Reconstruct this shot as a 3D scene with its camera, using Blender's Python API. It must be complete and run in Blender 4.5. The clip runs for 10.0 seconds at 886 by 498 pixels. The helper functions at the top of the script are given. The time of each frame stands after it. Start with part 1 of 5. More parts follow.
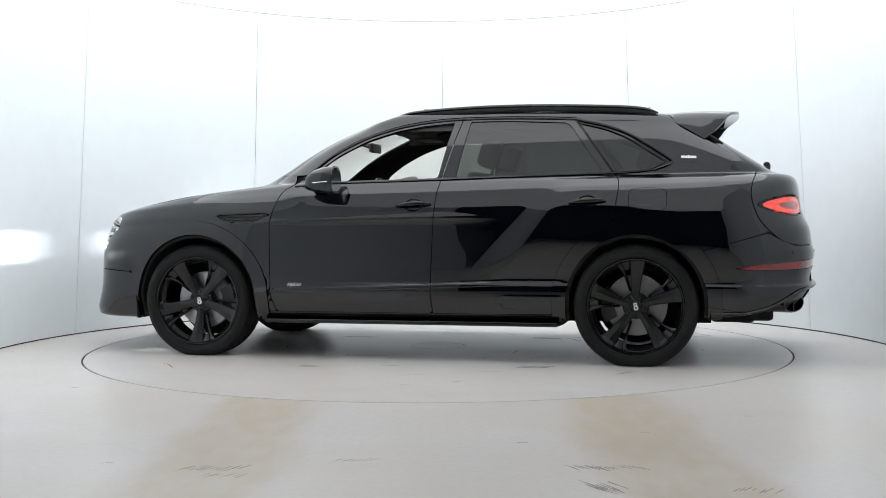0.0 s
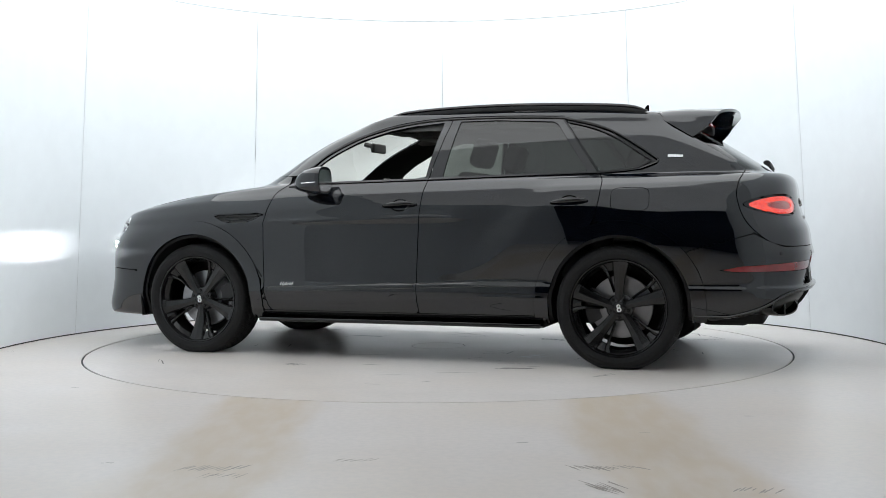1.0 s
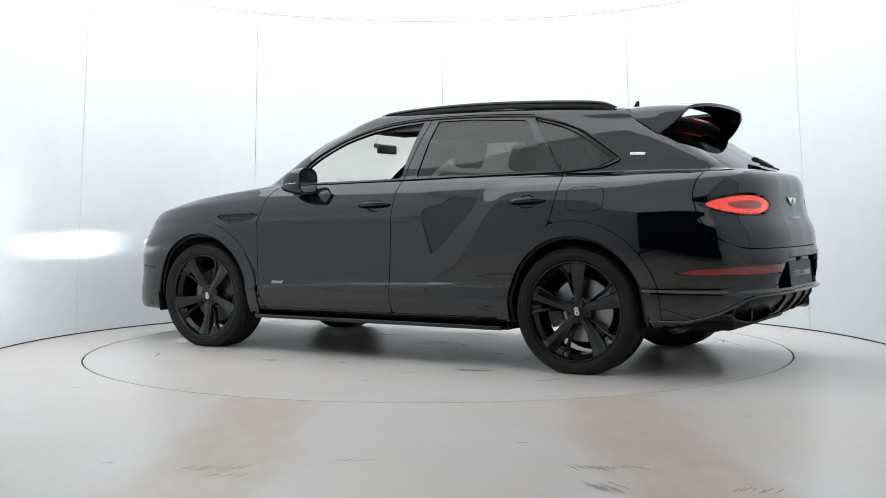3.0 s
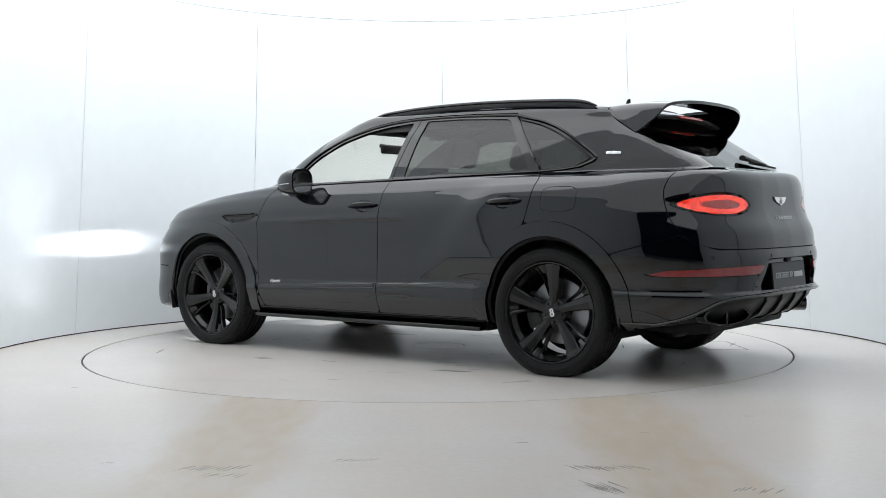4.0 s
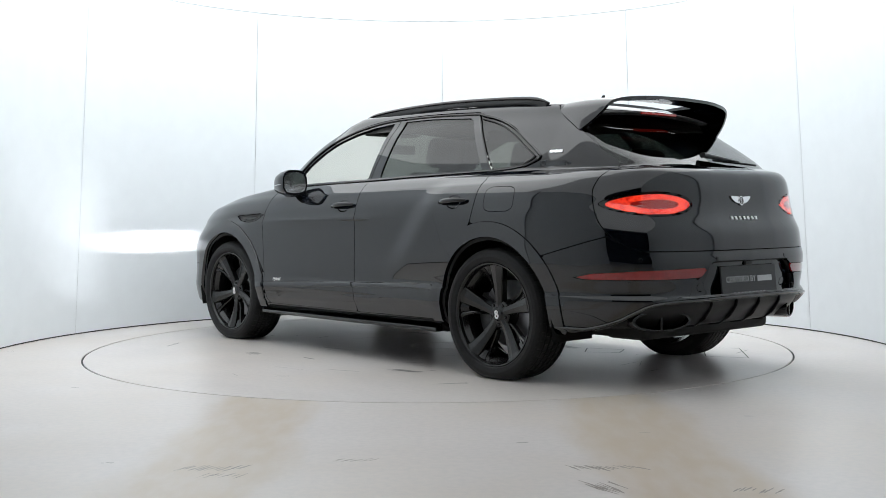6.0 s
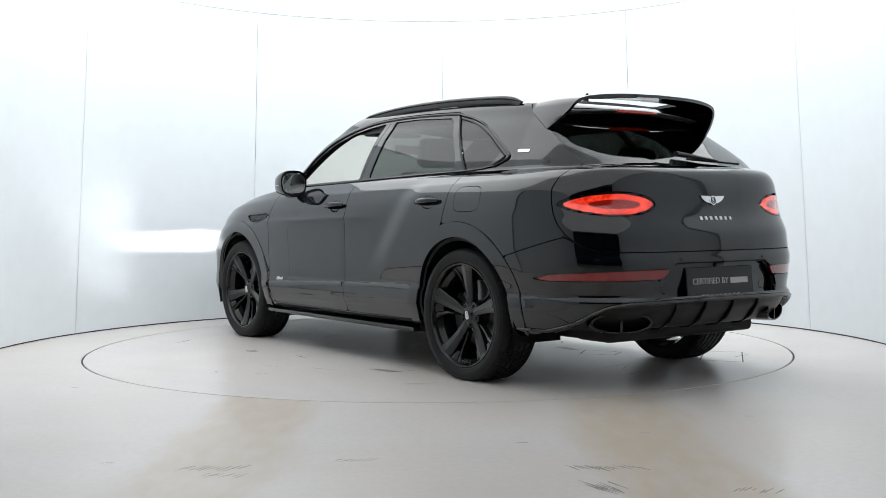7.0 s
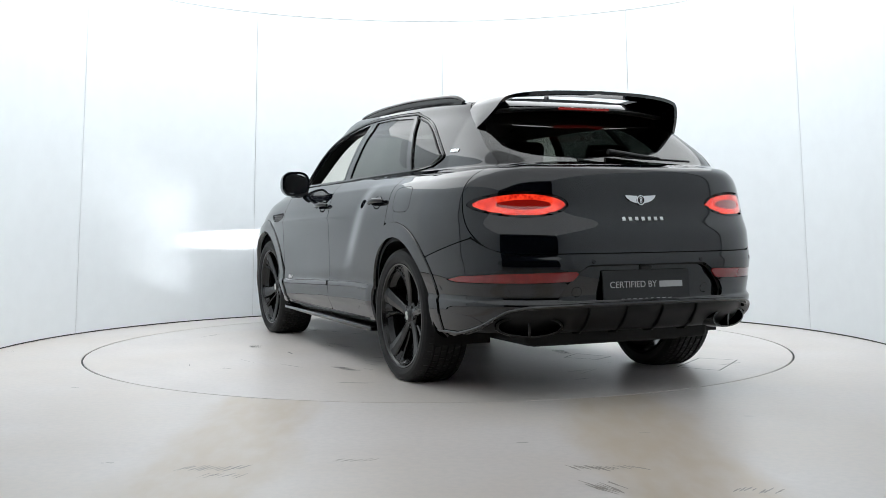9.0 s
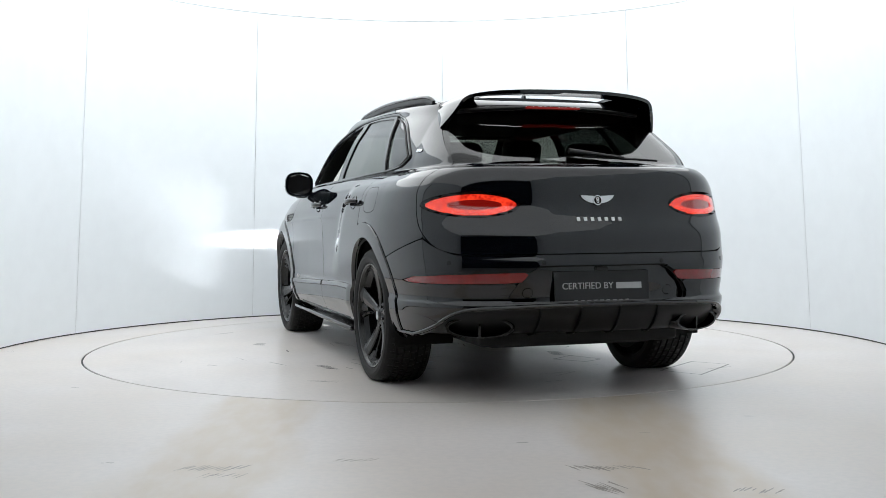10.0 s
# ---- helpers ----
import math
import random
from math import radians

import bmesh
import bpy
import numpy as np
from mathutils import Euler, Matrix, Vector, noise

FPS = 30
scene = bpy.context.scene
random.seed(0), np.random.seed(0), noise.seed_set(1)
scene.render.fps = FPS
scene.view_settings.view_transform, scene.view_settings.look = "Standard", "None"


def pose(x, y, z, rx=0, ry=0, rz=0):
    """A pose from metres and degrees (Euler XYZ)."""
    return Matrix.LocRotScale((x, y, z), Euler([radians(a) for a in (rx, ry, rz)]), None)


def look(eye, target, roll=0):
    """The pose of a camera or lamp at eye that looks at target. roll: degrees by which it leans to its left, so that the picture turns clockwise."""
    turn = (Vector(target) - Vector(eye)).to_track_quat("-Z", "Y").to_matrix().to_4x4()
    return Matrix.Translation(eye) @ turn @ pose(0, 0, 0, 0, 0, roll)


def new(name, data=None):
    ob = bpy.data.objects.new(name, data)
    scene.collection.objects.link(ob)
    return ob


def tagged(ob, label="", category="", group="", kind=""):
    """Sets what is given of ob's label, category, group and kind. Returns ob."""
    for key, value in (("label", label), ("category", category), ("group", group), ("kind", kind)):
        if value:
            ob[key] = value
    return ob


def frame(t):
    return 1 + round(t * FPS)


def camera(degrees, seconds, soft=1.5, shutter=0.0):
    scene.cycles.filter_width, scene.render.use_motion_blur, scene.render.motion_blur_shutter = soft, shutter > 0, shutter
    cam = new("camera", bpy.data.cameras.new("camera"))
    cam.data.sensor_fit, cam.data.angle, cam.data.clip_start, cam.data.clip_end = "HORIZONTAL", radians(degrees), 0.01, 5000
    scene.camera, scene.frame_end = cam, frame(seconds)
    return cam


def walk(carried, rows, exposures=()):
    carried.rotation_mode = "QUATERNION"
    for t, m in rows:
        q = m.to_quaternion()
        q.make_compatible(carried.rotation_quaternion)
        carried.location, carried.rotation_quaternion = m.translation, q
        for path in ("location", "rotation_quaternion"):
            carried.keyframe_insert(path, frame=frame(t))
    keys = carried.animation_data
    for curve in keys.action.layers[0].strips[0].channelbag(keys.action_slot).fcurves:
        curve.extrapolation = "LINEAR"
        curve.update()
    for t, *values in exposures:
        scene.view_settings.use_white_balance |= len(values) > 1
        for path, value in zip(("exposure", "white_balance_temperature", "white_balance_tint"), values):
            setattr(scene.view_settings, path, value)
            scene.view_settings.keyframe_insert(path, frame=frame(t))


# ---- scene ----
# ---------------------------------------------------------------- camera
FOV = 43.782
EYE = Vector((0.0, -8.1014, 0.9504))
_yaw, _pit = radians(0.2735), radians(-1.6836)
AIM = EYE + Vector((math.sin(_yaw) * math.cos(_pit), math.cos(_yaw) * math.cos(_pit), math.sin(_pit)))
cam = camera(FOV, 10.0, soft=0.8)
STAND = look(EYE, AIM, -0.3524)
walk(cam, [(0.0, STAND), (10.0, STAND)])

# ---------------------------------------------------------------- light
world = bpy.data.worlds.new("world")
scene.world = world
world.use_nodes = True
world.node_tree.nodes["Background"].inputs[0].default_value = (0.9, 0.95, 1.0, 1)
world.node_tree.nodes["Background"].inputs[1].default_value = 0.004
CEILING_GLOW = 2.12
BAY_FILL_GLOW = 0.25
scene.view_settings.exposure = 0.0


# ---------------------------------------------------------------- materials
def mat(name, base=(0.5, 0.5, 0.5), rough=0.5, metal=0.0, coat=0.0, spec=0.5, emit=None, glow=0.0, vary=0.0, scale=8.0,
        bump=0.0, bump_scale=60.0, rough_vary=0.0, coat_rough=0.03):
    """A surface with two scales of colour noise, uneven gloss and fine relief."""
    m = bpy.data.materials.new(name)
    m.use_nodes = True
    nt = m.node_tree
    b = nt.nodes["Principled BSDF"]
    b.inputs["Base Color"].default_value = (*base, 1)
    b.inputs["Roughness"].default_value = rough
    b.inputs["Metallic"].default_value = metal
    b.inputs["Coat Weight"].default_value = coat
    b.inputs["Coat Roughness"].default_value = coat_rough
    b.inputs["Specular IOR Level"].default_value = spec
    if emit:
        b.inputs["Emission Color"].default_value = (*emit, 1)
        b.inputs["Emission Strength"].default_value = glow
    if vary or bump or rough_vary:
        tc = nt.nodes.new("ShaderNodeTexCoord")
    if vary:
        n1, n2 = nt.nodes.new("ShaderNodeTexNoise"), nt.nodes.new("ShaderNodeTexNoise")
        n1.inputs["Scale"].default_value, n2.inputs["Scale"].default_value = scale, scale * 9
        n1.inputs["Detail"].default_value = n2.inputs["Detail"].default_value = 4
        add = nt.nodes.new("ShaderNodeMath")
        nt.links.new(tc.outputs["Object"], n1.inputs["Vector"])
        nt.links.new(tc.outputs["Object"], n2.inputs["Vector"])
        nt.links.new(n1.outputs["Fac"], add.inputs[0])
        nt.links.new(n2.outputs["Fac"], add.inputs[1])
        ramp = nt.nodes.new("ShaderNodeMapRange")
        ramp.inputs["From Min"].default_value, ramp.inputs["From Max"].default_value = 0.7, 1.3
        ramp.inputs["To Min"].default_value, ramp.inputs["To Max"].default_value = 1 - vary, 1 + vary
        nt.links.new(add.outputs[0], ramp.inputs["Value"])
        mul = nt.nodes.new("ShaderNodeVectorMath")
        mul.operation = "SCALE"
        mul.inputs[0].default_value = base
        nt.links.new(ramp.outputs[0], mul.inputs["Scale"])
        nt.links.new(mul.outputs[0], b.inputs["Base Color"])
    if rough_vary:
        n3 = nt.nodes.new("ShaderNodeTexNoise")
        n3.inputs["Scale"].default_value = scale * 2
        n3.inputs["Detail"].default_value = 5
        nt.links.new(tc.outputs["Object"], n3.inputs["Vector"])
        r = nt.nodes.new("ShaderNodeMapRange")
        r.inputs["From Min"].default_value, r.inputs["From Max"].default_value = 0.35, 0.65
        r.inputs["To Min"].default_value, r.inputs["To Max"].default_value = max(0.01, rough - rough_vary), rough + rough_vary
        nt.links.new(n3.outputs["Fac"], r.inputs["Value"])
        nt.links.new(r.outputs[0], b.inputs["Roughness"])
    if bump:
        n4 = nt.nodes.new("ShaderNodeTexNoise")
        n4.inputs["Scale"].default_value = bump_scale
        n4.inputs["Detail"].default_value = 3
        nt.links.new(tc.outputs["Object"], n4.inputs["Vector"])
        bp = nt.nodes.new("ShaderNodeBump")
        bp.inputs["Strength"].default_value = bump
        bp.inputs["Distance"].default_value = 0.002
        nt.links.new(n4.outputs["Fac"], bp.inputs["Height"])
        nt.links.new(bp.outputs["Normal"], b.inputs["Normal"])
    return m


def glass_mat(name, tint, ior=1.5):
    """Thin sheet glass: what passes is tinted, the gloss follows Fresnel."""
    m = bpy.data.materials.new(name)
    m.use_nodes = True
    nt = m.node_tree
    nt.nodes.clear()
    out, mix = nt.nodes.new("ShaderNodeOutputMaterial"), nt.nodes.new("ShaderNodeMixShader")
    tr, gl, fr = nt.nodes.new("ShaderNodeBsdfTransparent"), nt.nodes.new("ShaderNodeBsdfGlossy"), nt.nodes.new("ShaderNodeLayerWeight")
    tr.inputs["Color"].default_value = (*tint, 1)
    gl.inputs["Roughness"].default_value = 0.01
    fr.inputs["Blend"].default_value = 0.5
    # Schlick's curve, alike from both sides of the sheet
    p5, mad = nt.nodes.new("ShaderNodeMath"), nt.nodes.new("ShaderNodeMath")
    p5.operation, mad.operation = "POWER", "MULTIPLY_ADD"
    p5.inputs[1].default_value = 5.0
    f0 = ((ior - 1) / (ior + 1)) ** 2 * 1.7
    mad.inputs[1].default_value, mad.inputs[2].default_value = 1 - f0, f0
    nt.links.new(fr.outputs["Facing"], p5.inputs[0])
    nt.links.new(p5.outputs[0], mad.inputs[0])
    nt.links.new(mad.outputs[0], mix.inputs[0])
    nt.links.new(tr.outputs[0], mix.inputs[1])
    nt.links.new(gl.outputs[0], mix.inputs[2])
    nt.links.new(mix.outputs[0], out.inputs["Surface"])
    return m


PAINT = mat("black_paint", (0.0024, 0.0034, 0.0062), 0.4, coat=1.0, spec=0.0, vary=0.1, scale=3.0, coat_rough=0.008)
PAINT.node_tree.nodes["Principled BSDF"].inputs["Coat IOR"].default_value = 1.64
GLOSS_BLACK = mat("gloss_black_trim", (0.004, 0.004, 0.0045), 0.08, spec=0.5, rough_vary=0.03, scale=6)
SATIN_BLACK = mat("satin_black_plastic", (0.009, 0.009, 0.0095), 0.45, vary=0.15, scale=12, bump=0.1, bump_scale=300)
DARK_VOID = mat("underbody_black", (0.006, 0.006, 0.006), 0.8, vary=0.2, scale=6)
DIFFUSER = mat("matt_black_diffuser", (0.005, 0.005, 0.0055), 0.38, spec=0.25, vary=0.15, scale=12)
RUBBER = mat("tyre_rubber", (0.010, 0.010, 0.0104), 0.62, spec=0.26, vary=0.25, scale=9, bump=0.15, bump_scale=180)
RIM_BLACK = mat("gloss_black_wheel", (0.005, 0.005, 0.0055), 0.26, coat=0.2, spec=0.35, vary=0.12, scale=10)
STEEL = mat("brake_steel", (0.32, 0.32, 0.33), 0.38, metal=1.0, vary=0.12, scale=20, rough_vary=0.08)
CALIPER = mat("black_caliper", (0.02, 0.02, 0.021), 0.35, vary=0.1)
CHROME = mat("bright_chrome", (0.8, 0.81, 0.82), 0.12, metal=1.0, vary=0.04)
WHITE_MARK = mat("white_enamel", (0.8, 0.8, 0.8), 0.35, vary=0.04)
TINT_GLASS = glass_mat("privacy_glass", (0.11, 0.125, 0.115))
CLEAR_GLASS = glass_mat("windscreen_glass", (0.87, 0.86, 0.79))
CAP_GLASS = glass_mat("lamp_cover", (0.95, 0.95, 0.95))
LEATHER = mat("dark_leather", (0.018, 0.018, 0.019), 0.5, vary=0.2, scale=10, bump=0.2, bump_scale=200)
LINING = mat("grey_headlining", (0.09, 0.09, 0.088), 0.85, vary=0.1, scale=12, bump=0.15, bump_scale=250)


def lens_mat(name, base, hot, cold, strength, scale):
    """A lit lens whose moulded facets glow unevenly."""
    m = mat(name, base, 0.12, coat=0.9, emit=hot, glow=strength, bump=0.5, bump_scale=70)
    nt = m.node_tree
    b = nt.nodes["Principled BSDF"]
    tc, vo, ns = nt.nodes.new("ShaderNodeTexCoord"), nt.nodes.new("ShaderNodeTexVoronoi"), nt.nodes.new("ShaderNodeTexNoise")
    vo.inputs["Scale"].default_value, ns.inputs["Scale"].default_value = scale, scale * 0.35
    mul, rg, mx_ = nt.nodes.new("ShaderNodeMath"), nt.nodes.new("ShaderNodeMapRange"), nt.nodes.new("ShaderNodeMix")
    mul.operation = "MULTIPLY_ADD"
    mx_.data_type = "RGBA"
    nt.links.new(tc.outputs["Object"], vo.inputs["Vector"])
    nt.links.new(tc.outputs["Object"], ns.inputs["Vector"])
    nt.links.new(vo.outputs["Distance"], mul.inputs[0])
    mul.inputs[1].default_value = 0.6
    nt.links.new(ns.outputs["Fac"], mul.inputs[2])
    rg.inputs["From Min"].default_value, rg.inputs["From Max"].default_value = 0.55, 1.0
    nt.links.new(mul.outputs[0], rg.inputs["Value"])
    mx_.inputs[6].default_value, mx_.inputs[7].default_value = (*cold, 1), (*hot, 1)
    nt.links.new(rg.outputs[0], mx_.inputs[0])
    nt.links.new(mx_.outputs[2], b.inputs["Emission Color"])
    return m


RED_GLOW = lens_mat("lit_red_lens", (0.35, 0.006, 0.006), (1.0, 0.060, 0.020), (0.38, 0.004, 0.003), 1.1, 60.0)
RED_DARK = mat("dark_red_lens", (0.12, 0.004, 0.005), 0.1, coat=1.0, emit=(1.0, 0.03, 0.015), glow=0.16, vary=0.3, scale=30)
RED_REFLECT = mat("red_reflector", (0.22, 0.008, 0.01), 0.14, coat=1.0, vary=0.25, scale=25)
HEAD_GLOW = mat("lit_headlamp", (0.9, 0.9, 0.9), 0.2, emit=(0.92, 0.97, 1.0), glow=0.35)
BEAM_GLOW = mat("beam_source", (0.9, 0.9, 0.9), 0.2, emit=(0.92, 0.96, 1.0), glow=28000.0)
PLATE = mat("dark_plate", (0.012, 0.013, 0.014), 0.42, vary=0.12, scale=9)
LETTER_GREY = mat("pale_grey_lettering", (0.45, 0.46, 0.47), 0.5, vary=0.05)
SATIN_SILVER = mat("satin_silver_letters", (0.72, 0.73, 0.74), 0.45, metal=0.25, vary=0.05)
WALL_WHITE = mat("white_wall_panel", (0.855, 0.90, 0.93), 0.42, spec=0.4, vary=0.018, scale=0.8, bump=0.03, bump_scale=14)
JOINT = mat("joint_grey", (0.66, 0.69, 0.71), 0.7, vary=0.1)
JOINT_DARK = mat("dark_joint", (0.03, 0.03, 0.03), 0.7, vary=0.2)
OUTER = mat("dark_room_wall", (0.03, 0.03, 0.032), 0.8, vary=0.2, scale=1.5)


def glow_ceiling():
    m = mat("luminous_ceiling", (0.85, 0.87, 0.88), 0.6, emit=(0.955, 0.985, 1.0), glow=CEILING_GLOW, vary=0.02, scale=1.0)
    return m


CEILING = glow_ceiling()
# weak added glow of an unseen sheet, fill for the near floor
BAY_FILL = mat("bay_fill_ceiling", (0.8, 0.8, 0.8), 0.7, emit=(0.93, 0.975, 1.0), glow=BAY_FILL_GLOW, vary=0.04, scale=1.0)


def floor_mat(name, grime, tracks=0.0):
    """Glossy pale grey resin with beige scuffs and faint wheel grime."""
    m = bpy.data.materials.new(name)
    m.use_nodes = True
    nt = m.node_tree
    b = nt.nodes["Principled BSDF"]
    tc = nt.nodes.new("ShaderNodeTexCoord")

    def noise_node(scale, detail=5, stretch=None):
        n = nt.nodes.new("ShaderNodeTexNoise")
        n.inputs["Scale"].default_value, n.inputs["Detail"].default_value = scale, detail
        if stretch:
            mp = nt.nodes.new("ShaderNodeMapping")
            mp.inputs["Scale"].default_value = stretch
            nt.links.new(tc.outputs["Object"], mp.inputs["Vector"])
            nt.links.new(mp.outputs[0], n.inputs["Vector"])
        else:
            nt.links.new(tc.outputs["Object"], n.inputs["Vector"])
        return n

    def ramp(src, lo, hi, a, c):
        r = nt.nodes.new("ShaderNodeMapRange")
        r.interpolation_type = "SMOOTHSTEP"
        r.inputs["From Min"].default_value, r.inputs["From Max"].default_value = lo, hi
        r.inputs["To Min"].default_value, r.inputs["To Max"].default_value = a, c
        nt.links.new(src, r.inputs["Value"])
        return r.outputs[0]

    def mixc(fac, a, c):
        x = nt.nodes.new("ShaderNodeMix")
        x.data_type = "RGBA"
        nt.links.new(fac, x.inputs[0])
        for i, col in ((6, a), (7, c)):
            if isinstance(col, tuple):
                x.inputs[i].default_value = (*col, 1)
            else:
                nt.links.new(col, x.inputs[i])
        return x.outputs[2]
    big = noise_node(0.75, 3)
    fine = noise_node(30, 5)
    streak = noise_node(1.3, 2, (1.0, 1.4, 1))
    c1 = mixc(ramp(big.outputs["Fac"], 0.25, 0.72, 0, 1), (0.74, 0.70, 0.685), (0.71, 0.645, 0.59))
    c2 = mixc(ramp(fine.outputs["Fac"], 0.30, 0.75, 0, 0.34), c1, (0.58, 0.56, 0.545))
    c3 = mixc(ramp(streak.outputs["Fac"], 0.35, 0.95, 0, grime), c2, (0.48, 0.455, 0.44))
    if tracks:
        # two worn beige wheel tracks where cars drive in from the entrance
        def calc(op, a, c=None):
            n = nt.nodes.new("ShaderNodeMath")
            n.operation = op
            for i, v in enumerate((a, c)):
                if isinstance(v, float):
                    n.inputs[i].default_value = v
                elif v is not None:
                    nt.links.new(v, n.inputs[i])
            return n.outputs[0]
        xyz = nt.nodes.new("ShaderNodeSeparateXYZ")
        nt.links.new(tc.outputs["Object"], xyz.inputs[0])
        wander = noise_node(2.2, 4, (1.0, 0.5, 1))
        worn = noise_node(7.0, 6, (1.6, 0.5, 1))
        off = calc("ABSOLUTE", calc("SUBTRACT", calc("ABSOLUTE", xyz.outputs[0]), 0.89))
        off = calc("ADD", off, calc("MULTIPLY", calc("SUBTRACT", wander.outputs["Fac"], 0.5), 0.35))
        band = calc("MULTIPLY", ramp(off, 0.16, 0.36, tracks, 0), ramp(xyz.outputs[1], -1.8, -0.9, 1, 0))
        band = calc("MULTIPLY", band, ramp(worn.outputs["Fac"], 0.25, 0.7, 0.55, 1.0))
        c3 = mixc(band, c3, (0.60, 0.51, 0.41))
    nt.links.new(c3, b.inputs["Base Color"])
    nt.links.new(ramp(streak.outputs["Fac"], 0.2, 0.85, 0.285, 0.33), b.inputs["Roughness"])
    b.inputs["Specular IOR Level"].default_value = 0.55
    return m


FLOOR = floor_mat("pale_resin_floor", 0.12, 1.0)
TABLE = floor_mat("pale_resin_turntable", 0.35)
SCUFF = mat("brown_grey_scuff", (0.36, 0.32, 0.285), 0.45, vary=0.3, scale=20)
TYRE_MARK = mat("dark_tyre_mark", (0.13, 0.12, 0.12), 0.5, vary=0.3, scale=30)


# ---------------------------------------------------------------- mesh helpers
def part(name, bm, material, parent=None, label="", smooth=True):
    me = bpy.data.meshes.new(name)
    bm.to_mesh(me)
    bm.free()
    me.materials.append(material)
    if smooth:
        me.shade_smooth()
        me.set_sharp_from_angle(angle=radians(38))
    ob = new(name, me)
    ob.parent = parent
    if label:
        tagged(ob, label)
    return ob


def mesh_part(name, verts, faces, material, parent=None, label="", normals=None, smooth=True):
    me = bpy.data.meshes.new(name)
    me.from_pydata([tuple(v) for v in verts], [], faces)
    me.materials.append(material)
    if smooth:
        me.shade_smooth()
        if normals is None:
            me.set_sharp_from_angle(angle=radians(38))
    if normals is not None:
        me.normals_split_custom_set([tuple(n) for n in normals])
    ob = new(name, me)
    ob.parent = parent
    if label:
        tagged(ob, label)
    return ob


def empty(name, label, category, group="", kind=""):
    return tagged(new(name), label, category, group, kind)


def box(bm, x0, x1, y0, y1, z0, z1, bevel=0.0, m=None):
    ret = bmesh.ops.create_cube(bm, size=1.0)
    vs = ret["verts"]
    for v in vs:
        v.co = Vector(((x0 + x1) / 2 + v.co.x * (x1 - x0), (y0 + y1) / 2 + v.co.y * (y1 - y0), (z0 + z1) / 2 + v.co.z * (z1 - z0)))
    if bevel:
        es = {e for v in vs for e in v.link_edges}
        r = bmesh.ops.bevel(bm, geom=list(es), offset=bevel, segments=3, affect="EDGES", profile=0.5)
        vs = list({v for f in r["faces"] for v in f.verts} | {v for v in vs if v.is_valid})
    if m:
        bmesh.ops.transform(bm, matrix=m, verts=vs)
    return vs


def lathe(bm, prof, n=64, axis="y", m=None, closed=False):
    """Turn a profile of (radius, along) round an axis."""
    rings = []
    for i in range(n):
        a = 2 * math.pi * i / n
        c, s = math.cos(a), math.sin(a)
        ring = []
        for r, h in prof:
            p = {"y": (r * c, h, r * s), "z": (r * c, r * s, h), "x": (h, r * c, r * s)}[axis]
            ring.append(bm.verts.new(m @ Vector(p) if m else p))
        rings.append(ring)
    k = len(prof)
    for i in range(n):
        a, b = rings[i], rings[(i + 1) % n]
        for j in range(k if closed else k - 1):
            j2 = (j + 1) % k
            bm.faces.new((a[j], b[j], b[j2], a[j2]))
    return rings


def tube(bm, pts, r, n=10, flat=1.0, up=(0, 0, 1)):
    """A rod with round ends along points; flat squeezes it along up."""
    pts = [Vector(p) for p in pts]
    rings = []
    for i, p in enumerate(pts):
        d = (pts[min(i + 1, len(pts) - 1)] - pts[max(i - 1, 0)]).normalized()
        u = Vector(up)
        s = d.cross(u).normalized()
        u = s.cross(d).normalized()
        rr = r[i] if isinstance(r, (list, tuple)) else r
        rings.append([bm.verts.new(p + s * rr * math.cos(2 * math.pi * k / n) + u * rr * flat * math.sin(2 * math.pi * k / n)) for k in range(n)])
    for a, b in zip(rings, rings[1:]):
        for k in range(n):
            bm.faces.new((a[k], a[(k + 1) % n], b[(k + 1) % n], b[k]))
    bm.faces.new(rings[0][::-1])
    bm.faces.new(rings[-1])


def slab(bm, outline, thick, place):
    """A flat plate: outline (u, v) lifted by thick along the third axis of place."""
    a = [bm.verts.new(place @ Vector((u, v, 0))) for u, v in outline]
    b = [bm.verts.new(place @ Vector((u, v, thick))) for u, v in outline]
    bm.faces.new(a[::-1])
    bm.faces.new(b)
    n = len(a)
    for i in range(n):
        bm.faces.new((a[i], a[(i + 1) % n], b[(i + 1) % n], b[i]))


# ---------------------------------------------------------------- the drum-shaped studio
WC, WR0, WR1, WH = (0.016, -0.247), 3.231, 3.03, 2.87
SEAMS = [158.2 - 34.47 * i for i in range(-1, 7)]
OPEN_HALF = 52.0
BAY_Y, GLOW_Y = -6.4, -1.75


def wall_point(deg, z, out=0.0):
    r = WR0 + (WR1 - WR0) * z / WH + out
    return (WC[0] + r * math.cos(radians(deg)), WC[1] + r * math.sin(radians(deg)), z)


